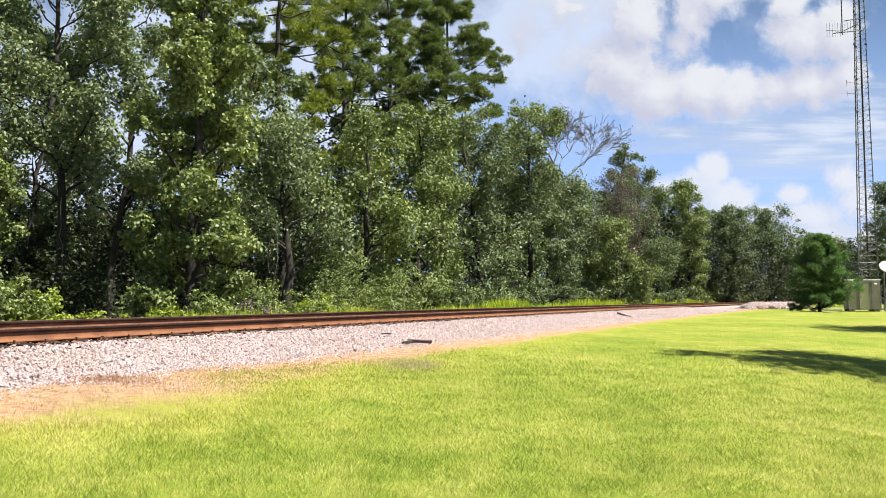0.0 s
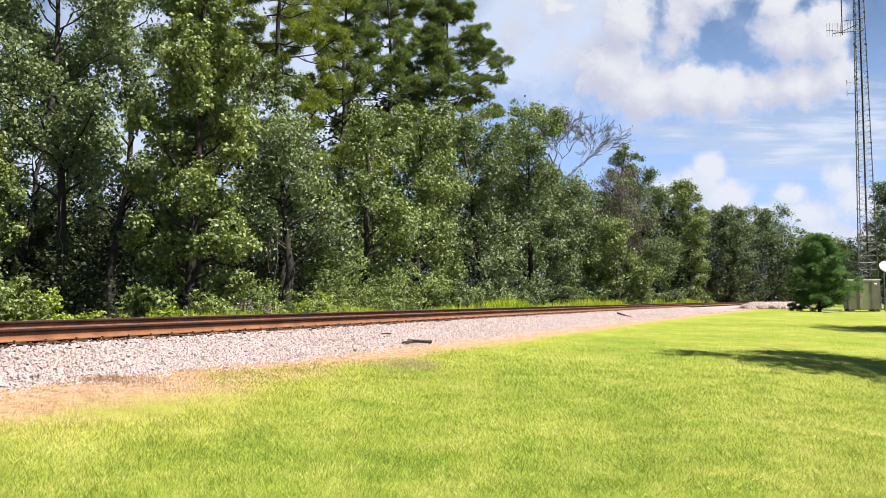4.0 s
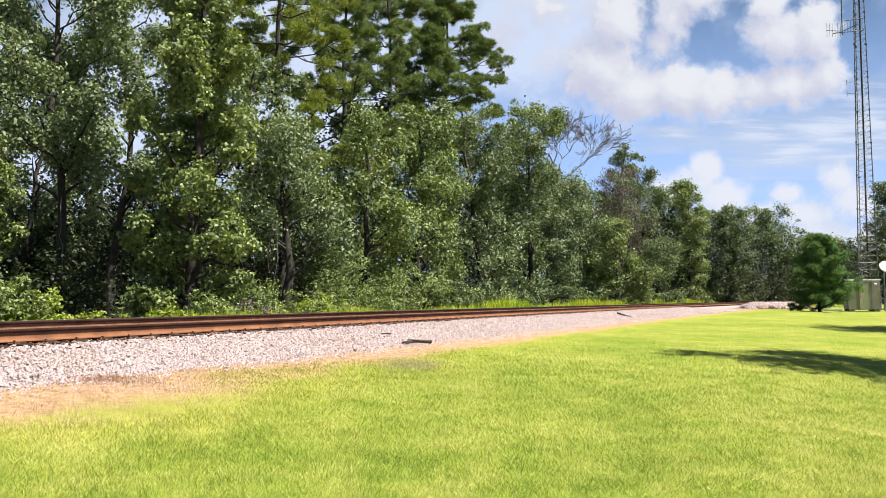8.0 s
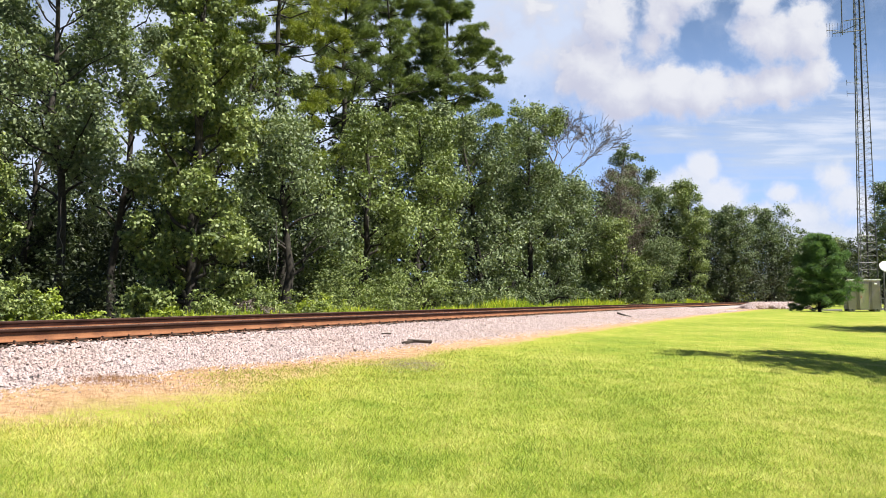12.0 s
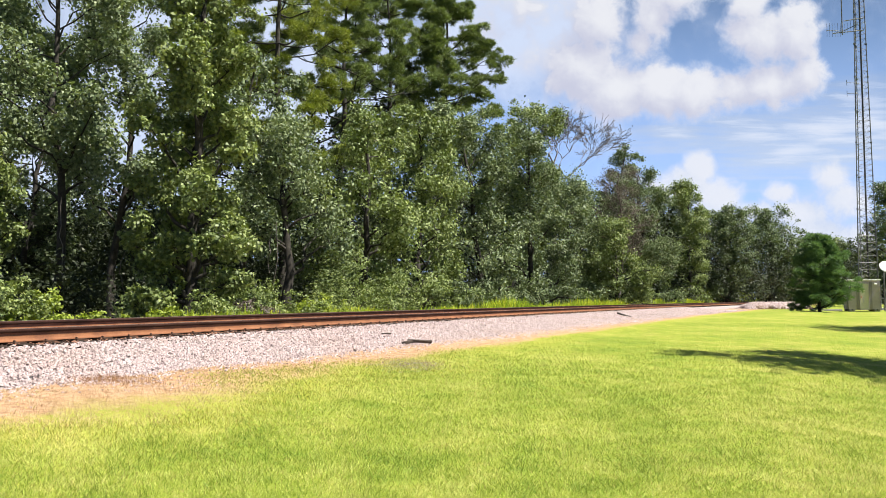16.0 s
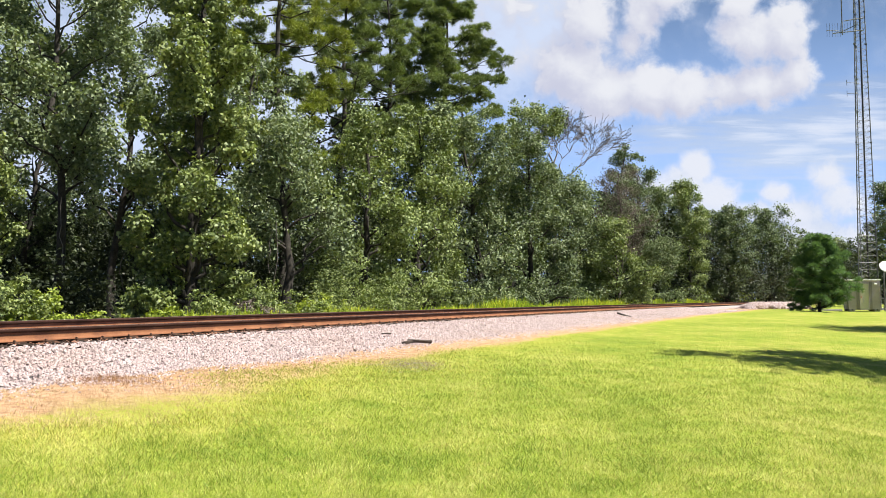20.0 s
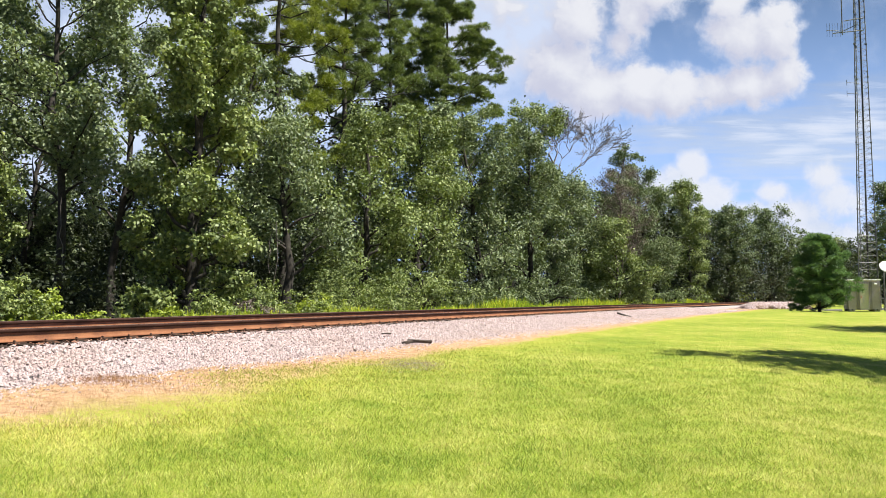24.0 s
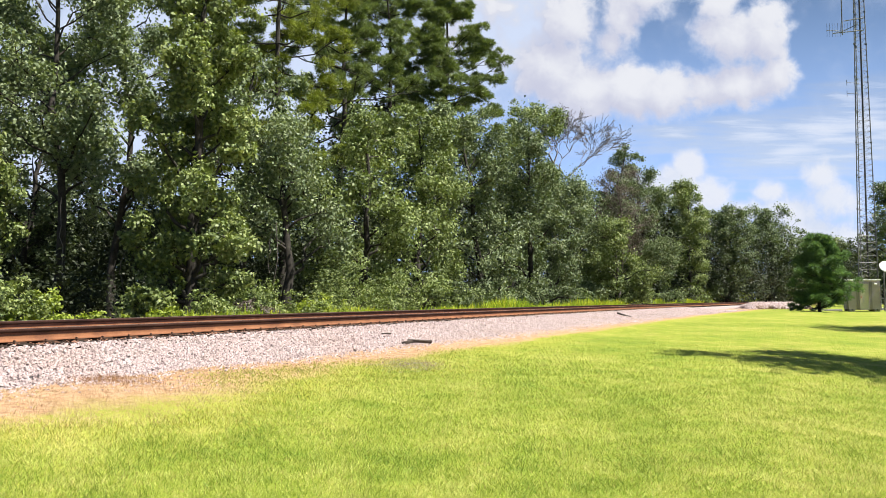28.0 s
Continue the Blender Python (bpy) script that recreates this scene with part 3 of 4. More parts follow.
def broadleaf(name, x, y, h, w, label, leaf=None, seed=1, low=0.12, limbs=30, cover=4.5, size=0.13, trunk=0.16,
              full=0.75, lean=0.0, puff=1.0, group="woodland trees", bark=None, sway=True, rise=0.6, twigs=1.0):
    """A leafy tree: trunk, limbs that climb outwards, twigs along the limbs and leaves along the twigs."""
    rng = np.random.default_rng(seed)
    tree = put_tree(name, x, y, label, "tree", group)
    top = np.array([lean * h, 0, h * 0.95])
    tp = np.linspace(0, 1, 9)[:, None] * top
    tp[1:, :2] += np.cumsum(rng.normal(scale=0.012 * h, size=(8, 2)), 0)
    tr = trunk * (1 - 0.85 * np.linspace(0, 1, 9)) + 0.02
    tr[0] *= 1.35

    def axis_at(z):
        return np.stack([np.interp(z, tp[:, 2], tp[:, 0]), np.interp(z, tp[:, 2], tp[:, 1]), z], -1)

    u = (np.arange(limbs) + rng.uniform(0, 1, limbs)) / limbs
    prof = np.sin(np.pi * np.clip(0.13 + 0.75 * u, 0, 1) ** full) ** 0.65
    ang = np.arange(limbs) * 2.399 + rng.normal(scale=0.5, size=limbs)
    rho = w / 2 * prof * (0.08 + rng.uniform(0, 1, limbs) ** 0.6)
    zc = h * (low + (0.98 - low) * u)
    ends = axis_at(zc) + np.stack([rho * np.cos(ang), rho * np.sin(ang), 0 * zc], -1)
    groups, ta, tb = [], [], []
    for e, rh in zip(ends, rho):
        z0 = min(max(0.05 * h, e[2] - rh * rng.uniform(0.5, 1.3) * rise - 0.03 * h), 0.9 * h)
        a = axis_at(np.array(z0))
        r0 = float(np.interp(z0, tp[:, 2], tr)) * 0.45
        p, rr = limb(rng, a, e, r0, 0.05, 5, 0.06)
        branch = [(p, rr)]
        ln = np.linalg.norm(e - a)
        way = unit(e - a)
        for j in range(int((4 + 3.4 * rh / (w / 2)) * twigs)):
            t = rng.uniform(0.55, 1.0) if j else 0.97
            q = np.array([np.interp(t, np.linspace(0, 1, 6), p[:, i]) for i in range(3)])
            d = unit(way * 0.6 + rng.normal(scale=0.8, size=3) * [1, 1, 0.7] + [0, 0, 0.05])
            f = q + d * (0.10 * w * rng.uniform(0.4, 1.3) + 0.06 * ln)
            branch.append(limb(rng, q, f, r0 * 0.32, 0.03, 3, 0.06))
            ta.append(q)
            tb.append(f)
        groups.append(branch)
    v, f = tubes([(tp, tr)], 9)
    part("trunk", mesh_arrays("trunk", v, f), bark or BARK, tree, smooth=True)
    if y < 55:
        for branch in groups:
            v, f = tubes(branch, 5)
            part("limb", mesh_arrays("limb", v, f), bark or BARK, tree, smooth=True)
    else:
        v, f = tubes([path for branch in groups for path in branch], 4)
        tagged(part("branchwork", mesh_arrays("branchwork", v, f), bark or BARK, tree, smooth=True), kind="stuff")
    count = int(0.9 * cover * w * h * (1 - low) * 0.75 / (0.31 * size ** 2))
    c, nrm = pad_leaves(rng, np.array(ta), np.array(tb), count, 0.125 * w ** 0.8 * puff)
    c[:, 2] = np.maximum(c[:, 2], 0.1)
    crown = part("crown", leaf_mesh("crown", c, nrm, size, rng), leaf or OAK, tree)
    if y < 80 and sway:
        SWAYING.append((crown, h, seed))
    return tree


def pine(name, x, y, h, w, label, seed=1, low=0.45, whorls=9, tufts=90, trunk=0.22, needle=0.24, group="woodland trees", per=6, lean=0.0, wide=0.017,
         cone=False, pad=0.36, droop=0.0, needles=None):
    """A pine: bare trunk, whorls of up-curving boughs that fork, and a pad of needle tufts at the end of every fork."""
    rng = np.random.default_rng(seed)
    tree = put_tree(name, x, y, label, "pine tree", group)
    tp = np.linspace(0, 1, 8)[:, None] * np.array([lean * h, 0, h])
    tp[1:, :2] += np.cumsum(rng.normal(scale=0.008 * h, size=(7, 2)), 0)
    tr = trunk * (1 - 0.88 * np.linspace(0, 1, 8)) + 0.015
    whole, ends = [], []
    for i in range(whorls):
        u = (i + rng.uniform(0, 0.6)) / whorls
        z0 = h * (low + (0.97 - low) * u)
        base = np.array([np.interp(z0, tp[:, 2], tp[:, 0]), np.interp(z0, tp[:, 2], tp[:, 1]), z0])
        reach = w / 2 * (1 - 0.72 * u ** 2.6) * (0.62 + 0.38 * min(1, 4 * u + 0.3))
        if cone:
            reach = w / 2 * (1 - 0.93 * u) ** 0.5 * (0.8 + 0.2 * min(1, 5 * u))
        many = 6 if cone else 4
        for a in np.arange(many) * 6.283 / many + rng.uniform(0, 6.28):
            a += rng.normal(scale=0.25)
            ln = reach * rng.uniform(0.5, 1.08)
            tip = base + np.array([math.cos(a) * ln, math.sin(a) * ln, ln * (rng.uniform(0.1, 0.5) - droop * (1 - u))])
            p, r = limb(rng, base, tip, 0.30 * trunk * (1 - 0.6 * u), -0.08, 5, 0.05)
            bough = [(p, np.maximum(r, 0.02))]
            ends.append((p[-2], p[-1]))
            for _ in range(6):
                t = rng.uniform(0.38, 1.0)
                q = np.array([np.interp(t, np.linspace(0, 1, 6), p[:, j]) for j in range(3)])
                e = q + unit(np.array([math.cos(a), math.sin(a), 0.3]) + rng.normal(scale=0.75, size=3) * [1, 1, 0.6]) * (ln * rng.uniform(0.12, 0.34) + 0.15)
                bough.append(limb(rng, q, e, 0.02, 0, 2, 0.04))
                ends.append((q, e))
            whole.append(bough)
    ends = np.array(ends)
    n = len(ends)
    wide_pad = pad * rng.uniform(0.6, 1.3, n) * (0.75 + 0.03 * w)
    k = rng.choice(n, size=n * tufts, p=wide_pad ** 2 / (wide_pad ** 2).sum())
    out = unit(rng.normal(size=(len(k), 3)) * [1, 1, 0.8] + [0, 0, 0.4])
    c = ends[k, 1] + out * (wide_pad[k] * rng.uniform(0.15, 1.0, len(k)) ** 0.6)[:, None] * [1, 1, 0.6]
    ax = out + unit(ends[k, 1] - ends[k, 0]) * 0.4 + [0, 0, 0.5]
    v, f = tubes([(tp, tr)], 9)
    part("trunk", mesh_arrays("trunk", v, f), BARK, tree, smooth=True)
    for bough in whole:
        v, f = tubes(bough, 5)
        part("limb", mesh_arrays("limb", v, f), BARK, tree, smooth=True)
    crown = part("crown", needle_mesh("crown", c, ax, needle, rng, per, wide), needles or NEEDLE, tree)
    SWAYING.append((crown, h, seed))
    return tree


def bare_tree(name, x, y, h, w, label, seed=1, trunk=0.2, group="woodland trees"):
    """A dead tree: forked limbs that split down to fine twigs, no leaves."""
    rng = np.random.default_rng(seed)
    tree = put_tree(name, x, y, label, "dead tree", group)
    paths = []

    def grow(a, d, ln, r, level):
        b = a + d * ln
        p, rr = limb(rng, a, b, r, 0.03, 4, 0.06)
        paths.append((p, np.maximum(rr, 0.017)))
        if level == 0:
            return
        for i in range(4):
            t = rng.uniform(0.4, 1.0)
            q = p[min(4, int(t * 4 + 0.5))]
            nd = unit(d + rng.normal(scale=0.5, size=3) * [1.0, 0.8, 0.7] + [0, 0, 0.1])
            grow(q, nd, ln * rng.uniform(0.5, 0.8), r * 0.48, level - 1)

    tp = np.array([[0, 0, 0], [0.1, 0, 0.3 * h], [0.0, 0.1, 0.6 * h]])
    paths.append((tp, np.array([trunk, trunk * 0.85, trunk * 0.7])))
    for k, (side, depth) in enumerate(((-0.22, 0.2), (0.12, -0.25), (0.62, 0.15), (1.35, -0.1))):
        grow(tp[-1] - [0, 0, 0.035 * h * k], unit(np.array([side, depth, 1.0])), w * (0.36 + 0.05 * k), trunk * 0.42, 4)
    v, f = tubes(paths[:1], 8)
    part("trunk", mesh_arrays("trunk", v, f), PALE_BARK, tree, smooth=True)
    each = (len(paths) - 1) // 4
    for i in range(4):
        v, f = tubes(paths[1 + i * each:1 + (i + 1) * each], 4)
        part("limb", mesh_arrays("limb", v, f), PALE_BARK, tree)
    return tree


def shrub(x, y, h, w, leaf, label, seed, count=3200, size=0.10, name="shrub"):
    """A shrub: stems from one root and an uneven mound of leaves."""
    rng = np.random.default_rng(seed)
    bush = put_tree(name, x, y, label, "shrub", "undergrowth at the wood's edge")
    n = 15
    cs = np.stack([rng.normal(scale=0.24 * w, size=n), rng.normal(scale=0.2 * w, size=n), h * rng.uniform(0.12, 0.78, n)], -1)
    cs[:, 2] *= 1 - 0.45 * np.clip(np.abs(cs[:, 0]) / (0.5 * w), 0, 1)
    rs = 0.2 * min(w, 1.6 * h) * rng.uniform(0.7, 1.25, n)
    v, f = tubes([limb(rng, [0.1 * c[0], 0.1 * c[1], 0], c, 0.018, 0.1) for c in cs], 4)
    part("stems", mesh_arrays("stems", v, f), BARK, bush)
    c, nrm = clump_leaves(rng, cs, rs, count, 0.85)
    c[:, 2] = np.maximum(c[:, 2], 0.02)
    part("foliage", leaf_mesh("foliage", c, nrm, size, rng), leaf, bush)
    return bush


def by_view(az, dist):
    """A place on the ground from its bearing (metres aside per metre ahead) and its distance ahead."""
    return az * dist, dist


def edge_place(az, l):
    """Where the bearing az meets the line l across the track."""
    s = 30.0
    for _ in range(40):
        x, y = plan(s, l)
        s += (az - x / y) * 30
        s = min(max(s, 5), 300)
    return plan(s, l)

# front row, along the wood's edge
broadleaf("sweetgum_tree", *by_view(-0.312, 25.5), 14.8, 4.1, "tall bright green sweetgum tree beside the track", GUM, 1, 0.02, 60, 7.0, 0.147, 0.17, 0.42, puff=0.95)
broadleaf("sweetgum_tree", *by_view(-0.555, 23), 5.6, 2.0, "small bright green sweetgum tree covered with vines", GUM, 2, 0.05, 17, 5.0, 0.125, 0.09, 0.7)
broadleaf("oak_tree", *by_view(-0.475, 28.5), 15.5, 6.4, "dark green tree with light between its branches", OAK, 3, 0.34, 30, 3.8, 0.153, 0.15, 0.8)
broadleaf("oak_tree", *by_view(-0.19, 33), 8.4, 5.2, "dark glossy green tree with a deep shaded foot", OAK, 4, 0.36, 20, 4.6, 0.15, 0.2, puff=1.15, twigs=1.5)
broadleaf("oak_tree", *by_view(-0.093, 38), 9.4, 5.4, "leafy green tree with drooping outer boughs", OLIVE, 5, 0.04, 24, 4.6, 0.16, 0.18, 0.6, puff=1.15, twigs=1.5)
broadleaf("oak_tree", *by_view(-0.028, 46), 11.8, 6.0, "full olive green tree at the wood's edge", OLIVE, 6, 0.03, 26, 4.6, 0.175, 0.2, 0.6, puff=1.15, twigs=1.5)
broadleaf("oak_tree", *by_view(0.043, 54), 14.0, 7.0, "dark green tree with ivy on its limbs", OAK, 17, 0.03, 26, 4.6, 0.185, 0.22, 0.6, puff=1.15, twigs=1.5)
broadleaf("oak_tree", *by_view(0.108, 63), 14.2, 7.4, "dark green tree with a rounded crown", FAR_LEAF, 7, 0.03, 26, 4.6, 0.2, 0.22, 0.6, puff=1.15, twigs=1.5)
broadleaf("oak_tree", *by_view(0.165, 74), 12.2, 8.6, "olive green tree with ivy on its limbs", OAK, 8, 0.03, 26, 4.6, 0.21, 0.24, 0.6, puff=1.15, twigs=1.5)
broadleaf("oak_tree", *by_view(0.213, 71), 7.4, 6.4, "low leafy tree below the withered one", OLIVE, 20, 0.03, 24, 4.8, 0.2, 0.16, 0.55, twigs=1.4)
broadleaf("oak_tree", *by_view(0.248, 92), 15.6, 9.0, "dark green tree in the row beside the track", FAR_LEAF, 9, 0.03, 28, 6.0, 0.211, 0.28, 0.6, puff=1.15, twigs=1.5)
broadleaf("oak_tree", *by_view(0.305, 105), 16.2, 7.4, "olive green tree with yellowing leaves", OLIVE, 10, 0.03, 28, 6.0, 0.225, 0.3, 0.6, puff=1.15, twigs=1.5)
broadleaf("oak_tree", *by_view(0.348, 114), 14.0, 7.2, "dark green tree far along the track", FAR_LEAF, 11, 0.03, 28, 6.0, 0.234, 0.3, 0.6, puff=1.15, twigs=1.5)
broadleaf("oak_tree", *by_view(0.40, 140), 16.4, 13.0, "large round-headed tree far off", FAR_LEAF, 12, 0.03, 49, 5.4, 0.327, 0.4, 0.55)
broadleaf("oak_tree", *by_view(0.46, 170), 13.0, 16.0, "tree in the far tree line", OLIVE, 13, 0.03, 49, 5.4, 0.392, 0.4, 0.55)
broadleaf("oak_tree", *by_view(0.552, 105), 16.0, 10.6, "large dark green tree behind the lattice mast", FAR_LEAF, 14, 0.05, 49, 5.4, 0.283, 0.4, 0.55)
broadleaf("oak_tree", *by_view(-0.575, 34), 17, 6.4, "tall dark tree with a bare lower trunk", OAK, 15, 0.34, 29, 3.8, 0.164, 0.16)
broadleaf("oak_tree", *by_view(-0.405, 36), 18, 6.2, "tall dark tree with a bare lower trunk", OAK, 16, 0.28, 30, 3.8, 0.164, 0.16)
broadleaf("oak_tree", *by_view(-0.51, 41), 15.0, 6.0, "dark tree in the second row of the wood", OAK, 18, 0.2, 26, 3.4, 0.185, 0.15)
broadleaf("oak_tree", *by_view(-0.245, 37), 12.5, 5.2, "dark tree in the second row of the wood", OAK, 19, 0.25, 26, 4.0, 0.185, 0.15)
broadleaf("oak_tree", *by_view(0.276, 118), 17.0, 9.0, "dark green tree closing the row beside the track", FAR_LEAF, 33, 0.05, 36, 4.6, 0.26, 0.3, 0.55)
broadleaf("oak_tree", *by_view(0.330, 128), 15.0, 9.4, "dark green tree closing the row beside the track", FAR_LEAF, 34, 0.05, 36, 4.6, 0.28, 0.3, 0.55)
# behind them: pines and taller trees
pine("pine_tree", *by_view(-0.198, 42), 21, 9.5, "tall pine with yellowish needles and a bare upper trunk", 21, 0.36, 10, 54, 0.26, 0.26, wide=0.018, droop=0.5, needles=FRESH_NEEDLE)
pine("pine_tree", *by_view(-0.12, 50), 21.6, 9.0, "tall pine with dense dark needles", 22, 0.42, 11, 56, 0.26, 0.26, wide=0.02)
pine("pine_tree", *by_view(-0.004, 62), 24.4, 9.6, "tall pine with a rounded dark crown", 23, 0.45, 13, 76, 0.28, 0.28, wide=0.022, pad=0.42)
pine("pine_tree", *by_view(-0.066, 58), 24.0, 9.0, "tall pine half hidden by its neighbours", 29, 0.44, 11, 56, 0.26, 0.28, wide=0.022)
pine("pine_tree", *by_view(-0.285, 46), 22, 8.0, "pine with spreading lower boughs", 24, 0.38, 10, 50, 0.26, 0.26, wide=0.018)
broadleaf("oak_tree", *by_view(0.095, 80), 20.6, 8.0, "tall green tree behind the edge of the wood", OLIVE, 25, 0.2, 35, 4.8, 0.229, 0.26)
bare_tree("dead_tree", *by_view(0.136, 90), 26.8, 8.2, "leafless grey dead tree above the wood", 26, 0.26)
broadleaf("withered_tree", *by_view(0.214, 77), 13.4, 5.4, "withered tree with brown-grey leaves", BROWN_LEAF, 27, 0.40, 44, 1.6, 0.10, 0.14, bark=PALE_BARK)
broadleaf("oak_tree", *by_view(0.217, 104), 20.2, 6.6, "green tree topping the wood", FAR_LEAF, 28, 0.3, 29, 4.6, 0.240, 0.3)

# the wood behind, where single trees can no longer be told apart
rng = np.random.default_rng(77)
cs, rs = [], []
for i in range(70):
    az = -0.72 + 0.0165 * i
    d = 44 + 110 * max(0, az + 0.12) + 0.3 * i + rng.uniform(-4, 4)
    hh = d * ((0.125 if az < -0.26 else 0.17) + (0.05 if az < -0.26 else 0.11) * rng.uniform() - (0.42 * az if az > 0 else 0) - (0.05 if az > 0.02 else 0))
    for _ in range(26):
        z = rng.uniform(0.02, 1) * hh
        cs.append([az * d + rng.normal(scale=1.2), d + rng.normal(scale=2.5), z + 0.5])
        rs.append(rng.uniform(0.9, 1.7))
for i in range(420):
    az, d = rng.uniform(0.04, 0.62), rng.uniform(122, 165)
    cs.append([az * d, d, rng.uniform(0.05, 1) * d * (0.10 - 0.07 * az)])
    rs.append(rng.uniform(1.6, 2.8))
cs, rs = np.array(cs), np.array(rs)
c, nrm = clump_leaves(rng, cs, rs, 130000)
tagged(part("woodland", leaf_mesh("woodland", c, nrm, 0.27, rng, tri=True), SHADED_LEAF), "woodland behind the front trees, its leaves darkened for shade", "woodland", kind="stuff")

# undergrowth under the first trees, its leaves coloured dark for shade
us = 10 + 75 * rng.uniform(0, 1, 620)
ul = 19 + 7 * rng.uniform(0, 1, 620)
ux, uy = plan(us, ul)
ucs = np.stack([ux, uy, ground_z(ux, uy) + rng.uniform(0.2, 2.4, 620) * (0.55 + us / 260)], -1)
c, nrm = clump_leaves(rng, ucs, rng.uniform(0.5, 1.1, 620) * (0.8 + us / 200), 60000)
tagged(part("undergrowth", leaf_mesh("undergrowth", c, nrm, 0.13, rng), SHADED_LEAF), "tangled undergrowth beneath the trees, its leaves darkened for shade", "undergrowth", kind="stuff")

# low growth deep in the wood, shade put into its leaf colour
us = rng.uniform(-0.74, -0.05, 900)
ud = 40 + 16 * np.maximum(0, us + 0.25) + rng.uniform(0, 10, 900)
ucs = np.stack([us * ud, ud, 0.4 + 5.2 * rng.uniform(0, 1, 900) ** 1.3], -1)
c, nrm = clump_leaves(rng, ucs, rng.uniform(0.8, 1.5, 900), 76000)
tagged(part("underwood", leaf_mesh("underwood", c, nrm, 0.19, rng), SHADED_LEAF), "low trees deep in the wood, their leaves darkened for shade", "undergrowth", kind="stuff")

# shade-coloured backing added behind sky gaps; far trees closing the view along the track
us = rng.uniform(-0.80, 0.30, 1500)
ud = 62 + 130 * np.maximum(0, us + 0.10) + rng.uniform(0, 16, 1500)
us2 = rng.uniform(0.22, 0.66, 420)
ud2 = rng.uniform(150, 185, 420)
az, dd = np.concatenate([us, us2]), np.concatenate([ud, ud2])
lift = np.where(az < -0.26, 0.12, np.where(az < -0.05, 0.15, np.where(az < 0.12, 0.16, np.maximum(0.060, 0.155 - 0.27 * (az - 0.12)))))
ucs = np.stack([az * dd, dd, dd * lift * rng.uniform(0.01, 1, len(dd))], -1)
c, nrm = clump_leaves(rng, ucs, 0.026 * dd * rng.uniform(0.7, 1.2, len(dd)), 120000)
tagged(part("deep_wood", leaf_mesh("deep_wood", c, nrm, 0.50, rng, tri=True), SHADED_LEAF), "backing of leaves darkened for shade, closing the depth of the wood", "woodland", kind="stuff")

# young pine beside the equipment shelter
pine("young_pine", *by_view(0.4605, 58), 5.5, 4.6, "bushy young pine on the lawn beside the shelter", 31, 0.04, 12, 27, 0.11, 0.24, group="", per=7, wide=0.014, cone=True, pad=0.25, needles=YOUNG_NEEDLE)

# trees at the lawn's other side, which throw their shade across the grass
broadleaf("shade_tree", 15.7, 15.0, 13.0, 7.6, "broad shade tree beside the lawn", OAK, 41, 0.55, 40, 5.5, 0.22, 0.2, group="lawn trees", sway=False)
broadleaf("shade_tree", 23.6, 29.2, 13.0, 7.6, "broad shade tree beside the lawn", OAK, 42, 0.55, 40, 5.5, 0.22, 0.22, group="lawn trees", sway=False)

# shrubs and weeds between track and wood
SHRUB_ROWS = [(-0.55, 15.8, 1.7, 1.9, GUM), (-0.505, 15.6, 1.25, 1.5, YELLOW), (-0.435, 15.3, 0.6, 1.7, YELLOW), (-0.33, 15.4, 0.8, 1.5, YELLOW), (-0.285, 15.5, 1.1, 2.0, GUM),
              (-0.235, 15.5, 0.9, 1.9, BROWN_LEAF), (-0.24, 16.3, 1.5, 2.4, OLIVE),
              (-0.20, 15.6, 1.5, 2.8, GUM), (-0.165, 15.4, 1.2, 2.2, YELLOW), (-0.13, 15.6, 1.4, 2.4, GUM), (-0.115, 17.2, 3.4, 3.0, OLIVE), (-0.075, 17.0, 2.4, 3.0, OLIVE),
              (-0.04, 17.6, 3.2, 3.0, OLIVE), (0.01, 18.2, 2.5, 3.4, FAR_LEAF), (0.055, 18.4, 2.2, 3.6, FAR_LEAF), (0.10, 18.6, 2.2, 3.8, FAR_LEAF),
              (0.15, 18.8, 2.2, 4.2, FAR_LEAF), (0.20, 19.0, 2.2, 4.4, FAR_LEAF), (0.255, 19.0, 2.3, 4.6, OLIVE), (0.30, 19.0, 2.4, 5.0, FAR_LEAF),
              (0.335, 18.2, 4.4, 6.0, YELLOW), (0.368, 17.8, 3.8, 6.5, YELLOW), (0.39, 17.6, 4.2, 7.0, OLIVE)]
for i, (az, l, h, w, leaf) in enumerate(SHRUB_ROWS):
    sx, sy = edge_place(az, l)
    far = sy / 28
    shrub(sx, sy, h, w, leaf, "tangled green shrub at the foot of the wood", 100 + i, int(4600 * max(0.7, min(1.3, w / 3))), 0.088 * max(1, far ** 0.6))

rng = np.random.default_rng(55)
ws = 11 + 111 * rng.uniform(0, 1, 12500) ** 1.25
wl_ = 14.1 + np.abs(rng.normal(scale=0.9, size=len(ws)))
lush = 0.55 + 0.45 * np.sin(ws * 0.55) * np.sin(ws * 0.23 + 1) + rng.normal(scale=0.15, size=len(ws))
wx, wy = plan(ws, wl_)
wz = ground_z(wx, wy)
wc = np.repeat(np.stack([wx, wy, wz], -1), 4, 0)
wd = unit(np.array([0, 0, 1.0]) + rng.normal(scale=0.28, size=wc.shape))
wh = (rng.uniform(0.2, 0.66, len(wc)) * np.clip(np.repeat(lush, 4), 0.35, 1.2) * (1.0 + ramp01(np.repeat(ws, 4), 28, 44) * 0.5))[:, None]
side = unit(np.cross(wd, rng.normal(size=wc.shape))) * (0.008 + np.repeat(ws, 4)[:, None] * 0.0004)
wv = np.stack([wc - side, wc + side, wc + wd * wh * 0.6 + side * 1.6, wc + wd * wh], 1)
